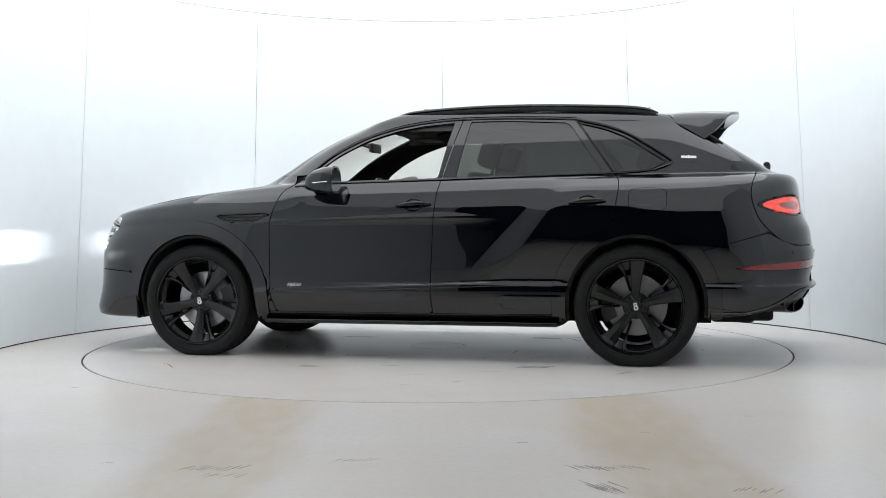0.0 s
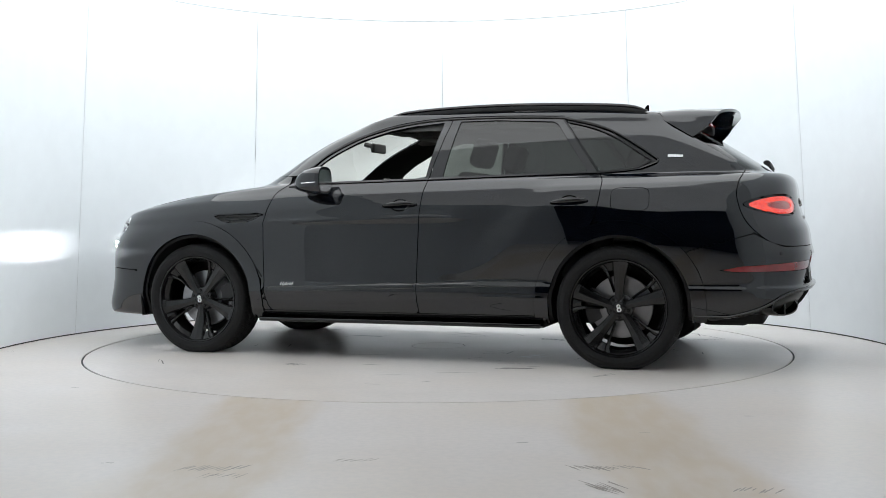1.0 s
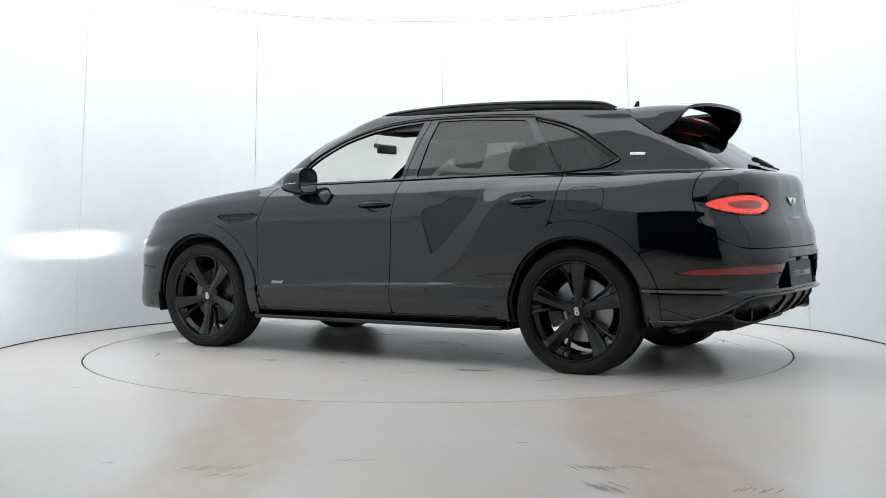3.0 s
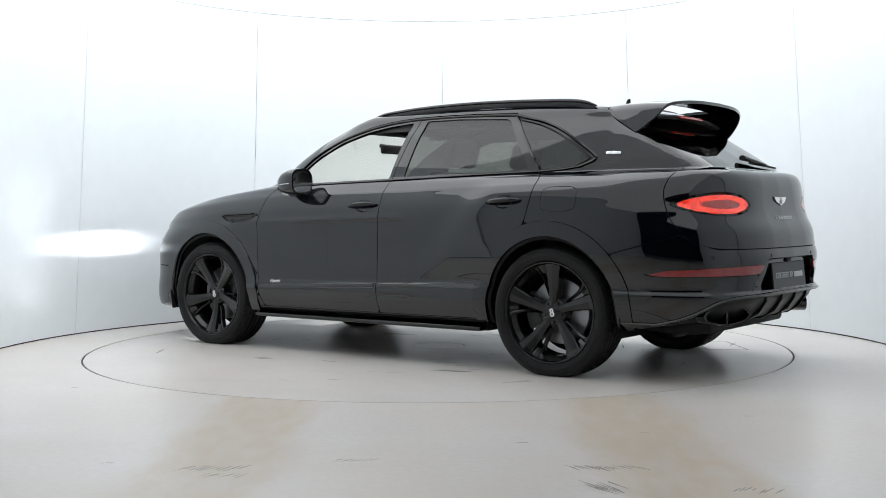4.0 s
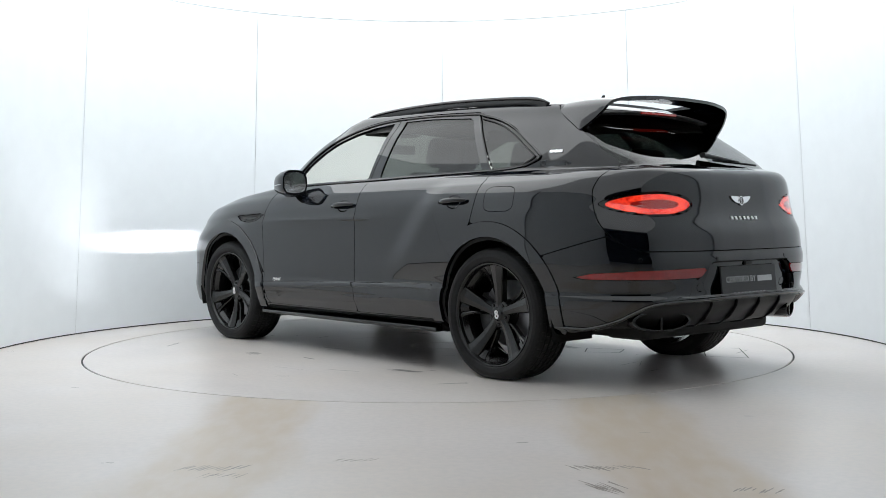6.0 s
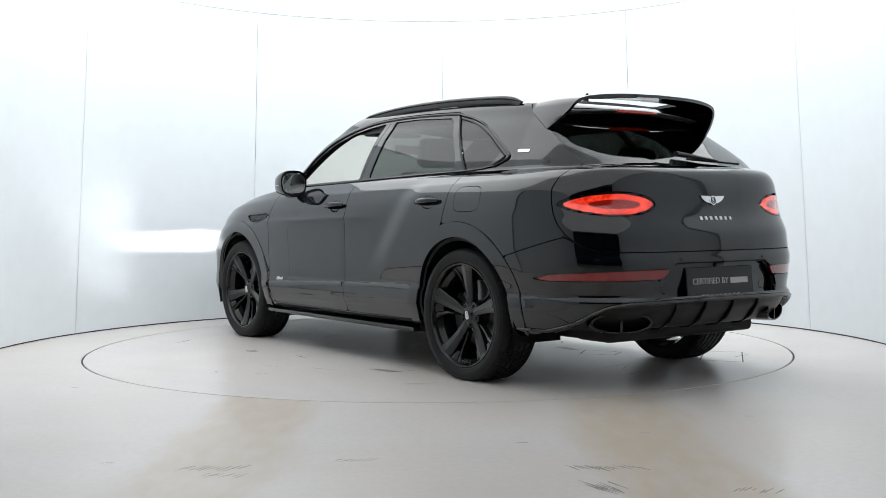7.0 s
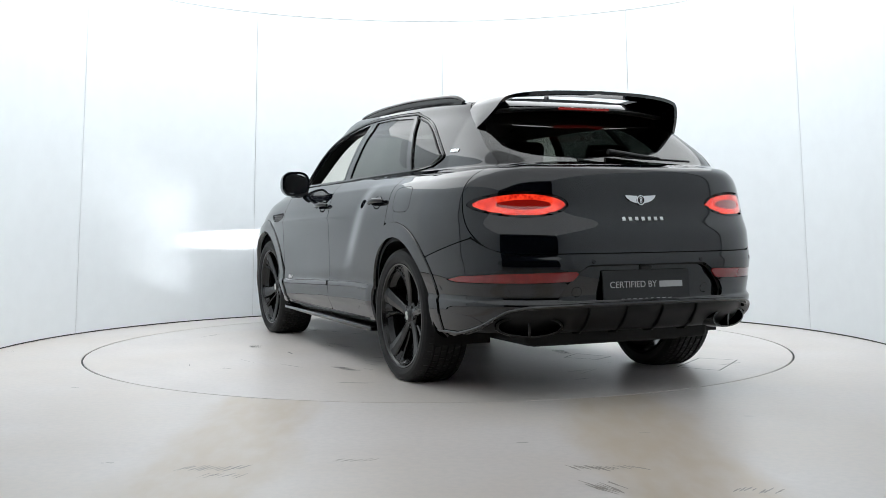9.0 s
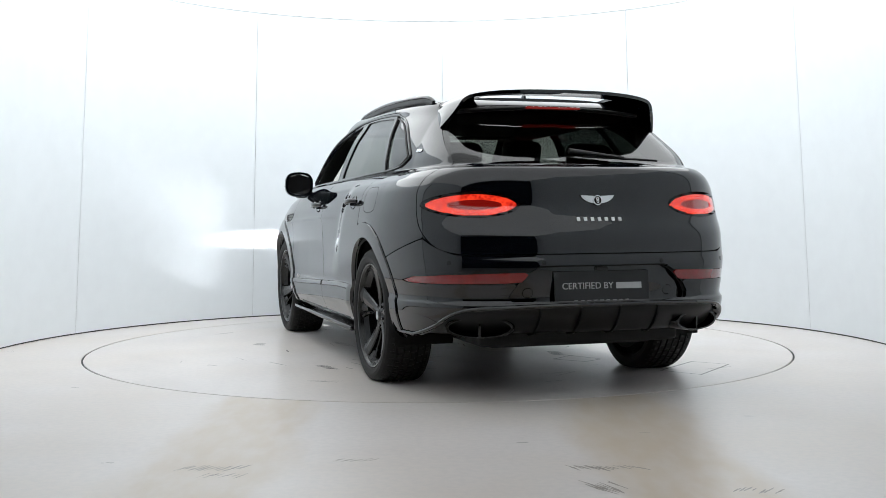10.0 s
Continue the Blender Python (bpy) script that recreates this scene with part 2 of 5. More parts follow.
def build_studio():
    # floor with a round hole for the turntable
    bm = bmesh.new()
    radii = (2.503, 2.6, 2.8, 3.0, 3.3, 4.0, 6.0, 12.0)
    n = 180
    rows = [[bm.verts.new((r * math.cos(2 * math.pi * i / n), r * math.sin(2 * math.pi * i / n), 0)) for i in range(n)] for r in radii]
    low = [bm.verts.new((2.503 * math.cos(2 * math.pi * i / n), 2.503 * math.sin(2 * math.pi * i / n), -0.06)) for i in range(n)]
    for a, b in zip([low] + rows, rows):
        for i in range(n):
            bm.faces.new((a[i], b[i], b[(i + 1) % n], a[(i + 1) % n]))
    f = part("floor", bm, FLOOR, label="")
    tagged(f, "glossy pale grey resin studio floor with beige scuffs", "floor", kind="structure")
    bm = bmesh.new()
    lathe(bm, [(0.0, -0.07), (2.52, -0.07)], 96, "z")
    s = part("floor_pit", bm, JOINT_DARK)
    tagged(s, "dark pit under the turntable", "floor", kind="structure")
    # black ring added in the open gap, its colour stands for the shade there
    bm = bmesh.new()
    lathe(bm, [(2.4905, -0.004), (2.5025, -0.004)], 180, "z")
    s = part("floor_joint", bm, JOINT_DARK)
    tagged(s, "thin black ring put in for the shade of the turntable's gap", "trim", kind="structure")

    # curved wall of panels with thin joints
    wall = tagged(new("wall_drum"), "curved white wall of tall smooth panels", "wall", kind="structure")
    lo, hi = 270 + OPEN_HALF - 360, 270 - OPEN_HALF
    cuts = sorted([a for a in SEAMS if lo + 3 < a < hi - 3] + [lo, hi])
    for a0, a1 in zip(cuts, cuts[1:]):
        g = 0.035
        bm = bmesh.new()
        m = 24
        grid = []
        for i in range(m + 1):
            a = a0 + g + (a1 - a0 - 2 * g) * i / m
            grid.append([bm.verts.new(wall_point(a, z, o)) for z, o in ((0.010, 0.03), (0.010, 0), (1.0, 0), (2.0, 0), (WH - 0.002, 0), (WH - 0.002, 0.03))])
        for p, q in zip(grid, grid[1:]):
            for k in range(5):
                bm.faces.new((p[k], q[k], q[k + 1], p[k + 1]))
        part("wall_panel", bm, WALL_WHITE, wall)
    bm = bmesh.new()
    grid = []
    for i in range(97):
        a = lo + (hi - lo) * i / 96
        grid.append([bm.verts.new(wall_point(a, z, o)) for z, o in ((0, 0.02), (WH + 0.1, 0.02), (WH + 0.1, 0.08), (0, 0.08))])
    for p, q in zip(grid, grid[1:]):
        for k in range(4):
            bm.faces.new((p[k], q[k], q[(k + 1) % 4], p[(k + 1) % 4]))
    bm.faces.new(grid[0])
    bm.faces.new(grid[-1][::-1])
    part("wall_backing", bm, JOINT, wall)
    bm = bmesh.new()
    grid = []
    for i in range(97):
        a = lo + (hi - lo) * i / 96
        grid.append([bm.verts.new(wall_point(a, z, o)) for z, o in ((0, 0.004), (0.009, 0.004), (0.009, 0.019), (0, 0.019))])
    for p, q in zip(grid, grid[1:]):
        for k in range(4):
            bm.faces.new((p[k], q[k], q[(k + 1) % 4], p[(k + 1) % 4]))
    s = part("baseboard", bm, JOINT_DARK)
    tagged(s, "thin dark joint strip where wall meets floor", "trim", kind="structure")
    # luminous ceiling and its edge strip
    bm = bmesh.new()
    mm = Matrix.Translation((WC[0], WC[1], 0))
    lathe(bm, [(0.0, WH), (1.0, WH), (2.0, WH), (WR1 - 0.009, WH), (WR1 - 0.009, WH + 0.05), (0.0, WH + 0.05)], 96, "z", mm)
    bmesh.ops.bisect_plane(bm, geom=bm.verts[:] + bm.edges[:] + bm.faces[:], plane_co=(0, GLOW_Y, 0), plane_no=(0, -1, 0), clear_outer=True)
    c = part("ceiling", bm, CEILING)
    tagged(c, "luminous white round stretch ceiling", "ceiling", kind="structure")
    bm = bmesh.new()
    lathe(bm, [(WR1 - 0.009, WH - 0.001), (WR1 + 0.004, WH - 0.001), (WR1 + 0.004, WH + 0.02), (WR1 - 0.009, WH + 0.02)], 128, "z", mm, closed=True)
    s = part("trim", bm, JOINT)
    tagged(s, "thin grey trim round the ceiling's edge", "trim", kind="structure")
    # pale bay from the drum to the wide entrance, beyond which the camera stands in a dark hall
    bay = tagged(new("wall_bay"), "plain white walls of the entrance bay", "wall", kind="structure")
    ax, ay = wall_point(270 + OPEN_HALF, 0)[:2]
    for k in (-1, 1):
        bm = bmesh.new()
        box(bm, min(k * ax, k * (ax + 0.08)), max(k * ax, k * (ax + 0.08)), BAY_Y, ay + 0.02, 0, WH + 0.1)
        part("wall_panel", bm, WALL_WHITE, bay)
    # unseen sheet over the bay, added as fill light
    bm = bmesh.new()
    v = [bm.verts.new(q) for q in ((-ax, BAY_Y, WH + 0.002), (ax, BAY_Y, WH + 0.002), (ax + 0.3, GLOW_Y - 0.002, WH + 0.002), (-ax - 0.3, GLOW_Y - 0.002, WH + 0.002))]
    bm.faces.new(v)
    bmesh.ops.solidify(bm, geom=bm.faces[:], thickness=-0.05)
    c = part("ceiling_fill", bm, BAY_FILL, smooth=False)
    tagged(c, "unseen white ceiling over the entrance bay, added as glowing fill", "ceiling", kind="structure")
    # dark hall outside the drum, behind the camera
    bm = bmesh.new()
    X0, X1, Y0, Y1, Z1 = -7.0, 7.0, -10.5, 5.0, 4.2
    v = [bm.verts.new(p) for p in ((X0, Y0, -0.002), (X1, Y0, -0.002), (X1, Y1, -0.002), (X0, Y1, -0.002), (X0, Y0, Z1), (X1, Y0, Z1), (X1, Y1, Z1), (X0, Y1, Z1))]
    for a, b, cc, d in ((0, 1, 5, 4), (1, 2, 6, 5), (2, 3, 7, 6), (3, 0, 4, 7)):
        bm.faces.new((v[a], v[b], v[cc], v[d]))
    bmesh.ops.solidify(bm, geom=bm.faces[:], thickness=0.1)
    w = part("wall_hall", bm, OUTER, smooth=False)
    tagged(w, "dark plain walls of the hall outside the drum", "wall", kind="structure")
    bm = bmesh.new()
    box(bm, X0, X1, Y0, Y1, Z1, Z1 + 0.1)
    w = part("ceiling_hall", bm, OUTER, smooth=False)
    tagged(w, "dark plain ceiling of the hall", "ceiling", kind="structure")


build_studio()


def build_turntable():
    t = empty("turntable", "round pale resin turntable flush with the floor", "turntable")
    bm = bmesh.new()
    lathe(bm, [(0.2, -0.05), (0.2, 0.0), (0.8, 0.0), (1.6, 0.0), (2.488, 0.0), (2.4895, -0.002), (2.4895, -0.05)], 180, "z")
    part("turntable_deck", bm, TABLE, t)
    bm = bmesh.new()
    lathe(bm, [(0.0, 0.0), (0.185, 0.0), (0.192, 0.0), (0.1945, -0.004), (0.1945, -0.05)], 64, "z")
    part("hub_cover", bm, TABLE, t, "small round cover plate in the middle")
    bm = bmesh.new()
    lathe(bm, [(0.15, -0.03), (0.25, -0.03)], 64, "z")
    part("hub_joint", bm, JOINT_DARK, t)
    return t


turntable = build_turntable()


def smear(bm, rng, x, y, angle, length, width, z=0.0004):
    """One thin, uneven streak of rubber or dirt lying on the floor."""
    c, s = math.cos(angle), math.sin(angle)
    n = 7
    top, low = [], []
    for i in range(n):
        t = i / (n - 1)
        w = width * (0.25 + 0.75 * math.sin(math.pi * (0.1 + 0.8 * t))) * rng.uniform(0.6, 1.1)
        u = (t - 0.5) * length
        j = rng.uniform(-0.15, 0.15) * width
        top.append((x + c * u - s * (w / 2 + j), y + s * u + c * (w / 2 + j)))
        low.append((x + c * u - s * (-w / 2 + j), y + s * u + c * (-w / 2 + j)))
    vs = [bm.verts.new((px, py, z)) for px, py in low + top[::-1]]
    bm.faces.new(vs)


def build_marks():
    rng = random.Random(7)
    # rows of tread smears on the fixed floor: centre, spread, count, streak direction and size
    for cx_, cy_, w, d, n, ang, ln, wd in ((-0.86, -3.93, 0.24, 0.05, 16, 1.05, 0.10, 0.010), (-0.80, -4.05, 0.14, 0.05, 8, 1.05, 0.09, 0.009), (-0.33, -3.81, 0.15, 0.03, 9, 0.7, 0.05, 0.008),
                                           (0.56, -3.98, 0.12, 0.05, 10, -1.0, 0.10, 0.011), (0.70, -3.97, 0.14, 0.04, 9, -0.9, 0.08, 0.009), (0.58, -4.27, 0.10, 0.12, 14, -1.1, 0.16, 0.010), (1.10, -4.33, 0.14, 0.04, 8, 0.9, 0.08, 0.009)):
        bm = bmesh.new()
        for k in range(n):
            smear(bm, rng, cx_ + w * (k / (n - 1) - 0.5), cy_ + rng.uniform(-d, d) / 2, ang + rng.uniform(-0.08, 0.08), ln * rng.uniform(0.5, 1.0), 1.3 * wd * rng.uniform(0.4, 1.0))
        o = part("floor_mark", bm, SCUFF, smooth=False)
        tagged(o, "row of brown tread smears on the resin floor", "floor mark", kind="stuff")
    bm = bmesh.new()
    for x, y in ((1.46, -2.93), (-1.29, -3.83), (-2.05, -1.90), (-0.97, -2.31), (0.35, -3.5), (-3.08, -0.17), (0.9, -3.3)):
        smear(bm, rng, x, y, rng.uniform(-0.2, 0.3), 0.05, 0.007)
    o = part("floor_speck", bm, TYRE_MARK, smooth=False)
    tagged(o, "few small dark specks on the resin floor", "floor mark", kind="stuff")
    # marks that ride on the turntable
    bm = bmesh.new()
    for x, y, an, ln, wd in ((-0.80, 0.40, 0.9, 0.20, 0.05), (-0.86, 0.44, 0.5, 0.14, 0.04), (-0.83, 0.32, 0.4, 0.12, 0.03), (-0.90, 0.37, 0.5, 0.10, 0.03)):
        smear(bm, rng, x, y, an, ln, wd)
    part("paint_scrape", bm, WHITE_MARK, turntable, "white paint scrape", smooth=False)
    bm = bmesh.new()
    for x0, y0, x1, y1, n in ((-0.61, -0.65, -0.81, -0.61, 12), (0.87, -0.46, 0.63, -0.47, 12), (-0.78, 1.03, -0.97, 0.99, 12), (0.60, 1.22, 0.50, 1.25, 6), (1.46, -0.84, 1.2, -0.85, 9), (0.2, 0.62, 0.5, 0.66, 8)):
        for k in range(n):
            t = k / (n - 1)
            smear(bm, rng, x0 + (x1 - x0) * t, y0 + (y1 - y0) * t, 1.0 + rng.uniform(-0.2, 0.2), 0.09, 0.010)
    tagged(part("tread_mark", bm, TYRE_MARK, turntable, "dark tyre tread marks", smooth=False), kind="stuff")
    # long thin scratches and rubber streaks left under parked cars
    bm = bmesh.new()
    for k in range(46):
        r, a = 2.2 * math.sqrt(rng.uniform(0.02, 1.0)), rng.uniform(0, 2 * math.pi)
        smear(bm, rng, r * math.cos(a), r * math.sin(a), a + math.pi / 2 + rng.uniform(-0.5, 0.5), rng.uniform(0.04, 0.26), rng.uniform(0.003, 0.012))
    tagged(part("deck_scratch", bm, TYRE_MARK, turntable, "thin dark scratches and streaks", smooth=False), kind="stuff")
    # thin joints of two hatches let into the deck
    for quad in (((-0.86, -0.67), (-1.10, -0.79), (-1.19, -0.63), (-1.00, -0.49)), ((-1.72, -0.89), (-1.96, -1.03), (-1.62, -1.43), (-1.42, -1.28))):
        bm = bmesh.new()
        for p, q in zip(quad, quad[1:] + quad[:1]):
            d = Vector((q[0] - p[0], q[1] - p[1], 0))
            nrm = Vector((-d.y, d.x, 0)).normalized() * 0.0035
            vs = [bm.verts.new((v[0], v[1], 0.0006)) for v in (Vector((*p, 0)) - nrm, Vector((*q, 0)) - nrm, Vector((*q, 0)) + nrm, Vector((*p, 0)) + nrm)]
            bm.faces.new(vs)
        part("hatch_joint", bm, JOINT_DARK, turntable, "dark joint of a hatch", smooth=False)


build_marks()
# ---------------------------------------------------------------- the car's skin, as rings from sill to roof
# z front/middle/rear, x front, x rear, half width at x = 1.5 / 0 / -1.5
RING = (
    (0.23, 0.26, 0.29, 2.44, -2.38, 0.88, 0.90, 0.88),
    (0.25, 0.30, 0.315, 2.56, -2.50, 0.93, 0.935, 0.93),
    (0.30, 0.36, 0.36, 2.57, -2.555, 0.95, 0.955, 0.955),
    (0.40, 0.46, 0.44, 2.54, -2.615, 0.985, 0.97, 0.97),
    (0.46, 0.505, 0.495, 2.53, -2.628, 0.985, 0.968, 0.97),
    (0.50, 0.525, 0.53, 2.525, -2.608, 0.982, 0.962, 0.962),
    (0.60, 0.62, 0.62, 2.52, -2.622, 0.985, 0.966, 0.968),
    (0.68, 0.72, 0.70, 2.515, -2.628, 0.99, 0.969, 0.970),
    (0.74, 0.80, 0.757, 2.505, -2.615, 0.992, 0.972, 0.971),
    (0.80, 0.88, 0.85, 2.495, -2.602, 0.99, 0.975, 0.971),
    (0.86, 0.945, 0.95, 2.49, -2.558, 0.98, 0.976, 0.968),
)
RING += (
    (0.90, 1.00, 1.02, 2.48, -2.540, 0.968, 0.975, 0.960),
    (0.93, 1.06, 1.09, 2.46, -2.533, 0.945, 0.96, 0.945),
    (0.96, 1.11, 1.142, 2.43, -2.525, 0.92, 0.938, 0.922),
    (1.00, 1.15, 1.180, 2.30, -2.510, 0.885, 0.912, 0.890),
    (1.06, 1.175, 1.206, 2.03, -2.48, 0.86, 0.892, 0.856),
    (1.124, 1.19, 1.217, 1.57, -2.43, 0.84, 0.878, 0.830),
    (1.17, 1.205, 1.228, 1.22, -2.39, 0.82, 0.868, 0.814),
    (1.25, 1.28, 1.282, 1.05, -2.305, 0.79, 0.845, 0.794),
    (1.367, 1.39, 1.371, 0.86, -2.165, 0.75, 0.803, 0.752),
    (1.462, 1.48, 1.457, 0.68, -2.03, 0.71, 0.760, 0.708),
)
RING += (
    (1.54, 1.56, 1.53, 0.49, -1.915, 0.67, 0.705, 0.66),
    (1.60, 1.615, 1.585, 0.33, -1.855, 0.64, 0.676, 0.63),
    (1.625, 1.645, 1.603, 0.20, -1.815, 0.61, 0.645, 0.60),
    (1.645, 1.664, 1.615, 0.05, -1.775, 0.50, 0.54, 0.50),
    (1.66, 1.674, 1.625, -0.10, -1.65, 0.36, 0.39, 0.36),
    (1.668, 1.68, 1.635, -0.30, -1.50, 0.20, 0.20, 0.20),
    (1.672, 1.682, 1.645, -0.50, -1.20, 0.02, 0.02, 0.02),
)
RING_KEYS = np.array(RING)


def dense(keys, per):
    """Smooth monotone interpolation of the ring table."""
    n = len(keys)
    d = np.diff(keys, axis=0)
    s = np.zeros_like(keys)
    s[0], s[-1] = d[0], d[-1]
    same = (d[:-1] * d[1:]) > 0
    with np.errstate(divide="ignore", invalid="ignore"):
        s[1:-1] = np.where(same, 2 * d[:-1] * d[1:] / np.where(same, d[:-1] + d[1:], 1), 0)
    u = np.linspace(0, n - 1, (n - 1) * per + 1)
    i = np.minimum(u.astype(int), n - 2)
    t = (u - i)[:, None]
    return u, (2 * t**3 - 3 * t**2 + 1) * keys[i] + (t**3 - 2 * t**2 + t) * s[i] + (-2 * t**3 + 3 * t**2) * keys[i + 1] + (t**3 - t**2) * s[i + 1]


def smooth01(v, a, b):
    t = np.clip((v - a) / (b - a), 0, 1)
    return t * t * (3 - 2 * t)


FRONT_COLS, SIDE_COLS, REAR_COLS = 30, 150, 48


def ring_curve(row, k):
    """Half outline of one ring, from the front's middle to the rear's middle (left side, y > 0)."""
    zf, zm, zr, xf, xr, wf, wm, wr = row
    nf = 6.6 - 1.9 * smooth01(k, 7, 10.5) + 0.9 * smooth01(k, 13, 18)
    nr = 9.0 + 4.0 * smooth01(k, 16, 19)
    th = np.linspace(0, math.pi, 900)
    c, s = np.cos(th), np.sin(th)
    n = np.where(c > 0, nf, nr)
    u = np.sign(c) * np.abs(c) ** (2 / n)
    v = np.abs(s) ** (2 / n)
    x = np.where(u > 0, u * xf, -u * xr)
    q = np.clip(x, -1.8, 1.8) / 1.5
    w = wm + (wf - wr) / 2 * q + ((wf + wr) / 2 - wm) * q * q
    w = w * (1 - 0.045 * smooth01(-x, 1.55, 2.75) - 0.035 * smooth01(x, 1.5, 2.6))
    y = v * w
    x = x + np.where(u < 0, (0.27 * (1 - smooth01(k, 16, 19)) * np.abs(y) ** 3 + 0.14 * smooth01(k, 16, 19) * y * y) * np.abs(u) ** 6, -0.26 * y * y * np.abs(u) ** 6 * (1 - 0.5 * smooth01(k, 13, 18)))
    a = np.clip(np.where(x > 0, x / max(xf, 0.3), x / xr), 0, 1)
    z = np.where(x > 0, zm + (zf - zm) * a**2, zm + (zr - zm) * a ** (1.5 + 1.5 * smooth01(k, 20, 22)))
    p = np.stack([x, y, z], 1)
    # resample: front, side, rear, even steps in each
    i1, i2 = np.searchsorted(th, [math.pi * 0.25, math.pi * 0.75])
    out = []
    for a0, a1, m in ((0, i1, FRONT_COLS), (i1, i2, SIDE_COLS), (i2, len(th) - 1, REAR_COLS)):
        seg = p[a0:a1 + 1]
        L = np.r_[0, np.cumsum(np.linalg.norm(np.diff(seg, axis=0), axis=1))]
        t = np.linspace(0, L[-1], m + 1)
        pts = np.stack([np.interp(t, L, seg[:, j]) for j in range(3)], 1)
        out.append(pts if a1 == len(th) - 1 else pts[:-1])
    return np.concatenate(out)


def sculpt(P):
    """Haunch over the rear wheel, hollow of the doors and the creases along them."""
    x, y, z = P[..., 0], P[..., 1], P[..., 2]
    side = smooth01(y, 0.70, 0.86)
    edge = -0.86 + 0.85 * (1.06 - z)                     # slanting front edge of the haunch
    haunch = smooth01(edge - x, -0.04, 0.22) * smooth01(z, 0.50, 0.80) * (1 - smooth01(z, 1.09, 1.18)) * (1 - 0.8 * smooth01(-x, 1.75, 2.5))
    y = y + side * 0.022 * haunch
    doors = smooth01(-x, -1.0, -0.7) * (1 - smooth01(x - edge, 0.30, -0.05))
    hollow = np.exp(-((z - 0.68) / 0.12) ** 2) * doors
    y = y - side * 0.002 * hollow
    # waist crease of the front door, fading out behind
    zc = 0.946 - 0.026 * np.clip(x + 0.2, 0, 2) ** 1.2
    y = y + side * 0.014 * np.exp(-np.abs(z - zc) / 0.022) * smooth01(x, -0.75, -0.15) * (1 - smooth01(x, 1.15, 1.45))
    # shoulder crease
    zs = 1.108 - 0.036 * np.clip(x, -2.3, 2) * np.where(x < 0, 0.65, 0.3)
    y = y + side * 0.007 * np.exp(-np.abs(z - zs) / 0.025) * (1 - smooth01(x, 0.6, 1.1))
    # ledge along the foot of the doors, and the tuck under it
    zl = np.minimum(0.475 + 0.0368 * (0.93 - x), 0.535)
    run = side * (1 - smooth01(np.abs(x), 0.98, 1.10))
    y = y + run * 0.009 * smooth01(zl - z, 0.0, 0.012) * (1 - smooth01(zl - z, 0.10, 0.20))
    y = y + run * 0.006 * np.exp(-((z - zl + 0.120) / 0.012) ** 2)
    return np.stack([x, y, z], -1)


KS, ROWS = dense(RING_KEYS, 5)
HALF = sculpt(np.stack([ring_curve(r, k) for r, k in zip(ROWS, KS)]))


def grid_normals(G):
    du = np.gradient(G, axis=0)
    dv = np.gradient(G, axis=1)
    n = np.cross(dv, du)
    n /= np.maximum(np.linalg.norm(n, axis=-1, keepdims=True), 1e-9)
    return n


# whole outline: left half, then the right half mirrored back to the front
RIGHT = HALF[:, ::-1][:, 1:] * np.array([1, -1, 1])
SKIN = np.concatenate([HALF, RIGHT], 1)
NORM = grid_normals(SKIN)
if (NORM[:, SIDE_COLS // 2 + FRONT_COLS, 1]).mean() < 0:
    NORM = -NORM
SX, SY, SZ = SKIN[..., 0], SKIN[..., 1], SKIN[..., 2]


def poly_sdf(poly, px, py):
    """Signed distance to a polygon, negative inside."""
    P = np.array(poly, float)
    d2 = np.full(px.shape, 1e9)
    inside = np.zeros(px.shape, bool)
    for a, b in zip(P, np.roll(P, -1, 0)):
        e = b - a
        wx, wy = px - a[0], py - a[1]
        t = np.clip((wx * e[0] + wy * e[1]) / max(e @ e, 1e-12), 0, 1)
        d2 = np.minimum(d2, (wx - t * e[0]) ** 2 + (wy - t * e[1]) ** 2)
        if a[1] != b[1]:
            inside ^= ((a[1] > py) != (b[1] > py)) & (px < e[0] * (py - a[1]) / (b[1] - a[1]) + a[0])
    d = np.sqrt(d2)
    return np.where(inside, -d, d)


def spline(pts, n=8, closed=False):
    """Catmull-Rom through points."""
    P = [np.array(p, float) for p in pts]
    m = len(P)
    out = []
    for i in range(m if closed else m - 1):
        p0 = P[(i - 1) % m] if closed or i > 0 else 2 * P[0] - P[1]
        p1, p2 = P[i], P[(i + 1) % m]
        p3 = P[(i + 2) % m] if closed or i + 2 < m else 2 * P[-1] - P[-2]
        for k in range(n):
            t = k / n
            out.append(0.5 * (2 * p1 + (p2 - p0) * t + (2 * p0 - 5 * p1 + 4 * p2 - p3) * t * t + (3 * p1 - p0 - 3 * p2 + p3) * t**3))
    if not closed:
        out.append(P[-1])
    return [tuple(p) for p in out]


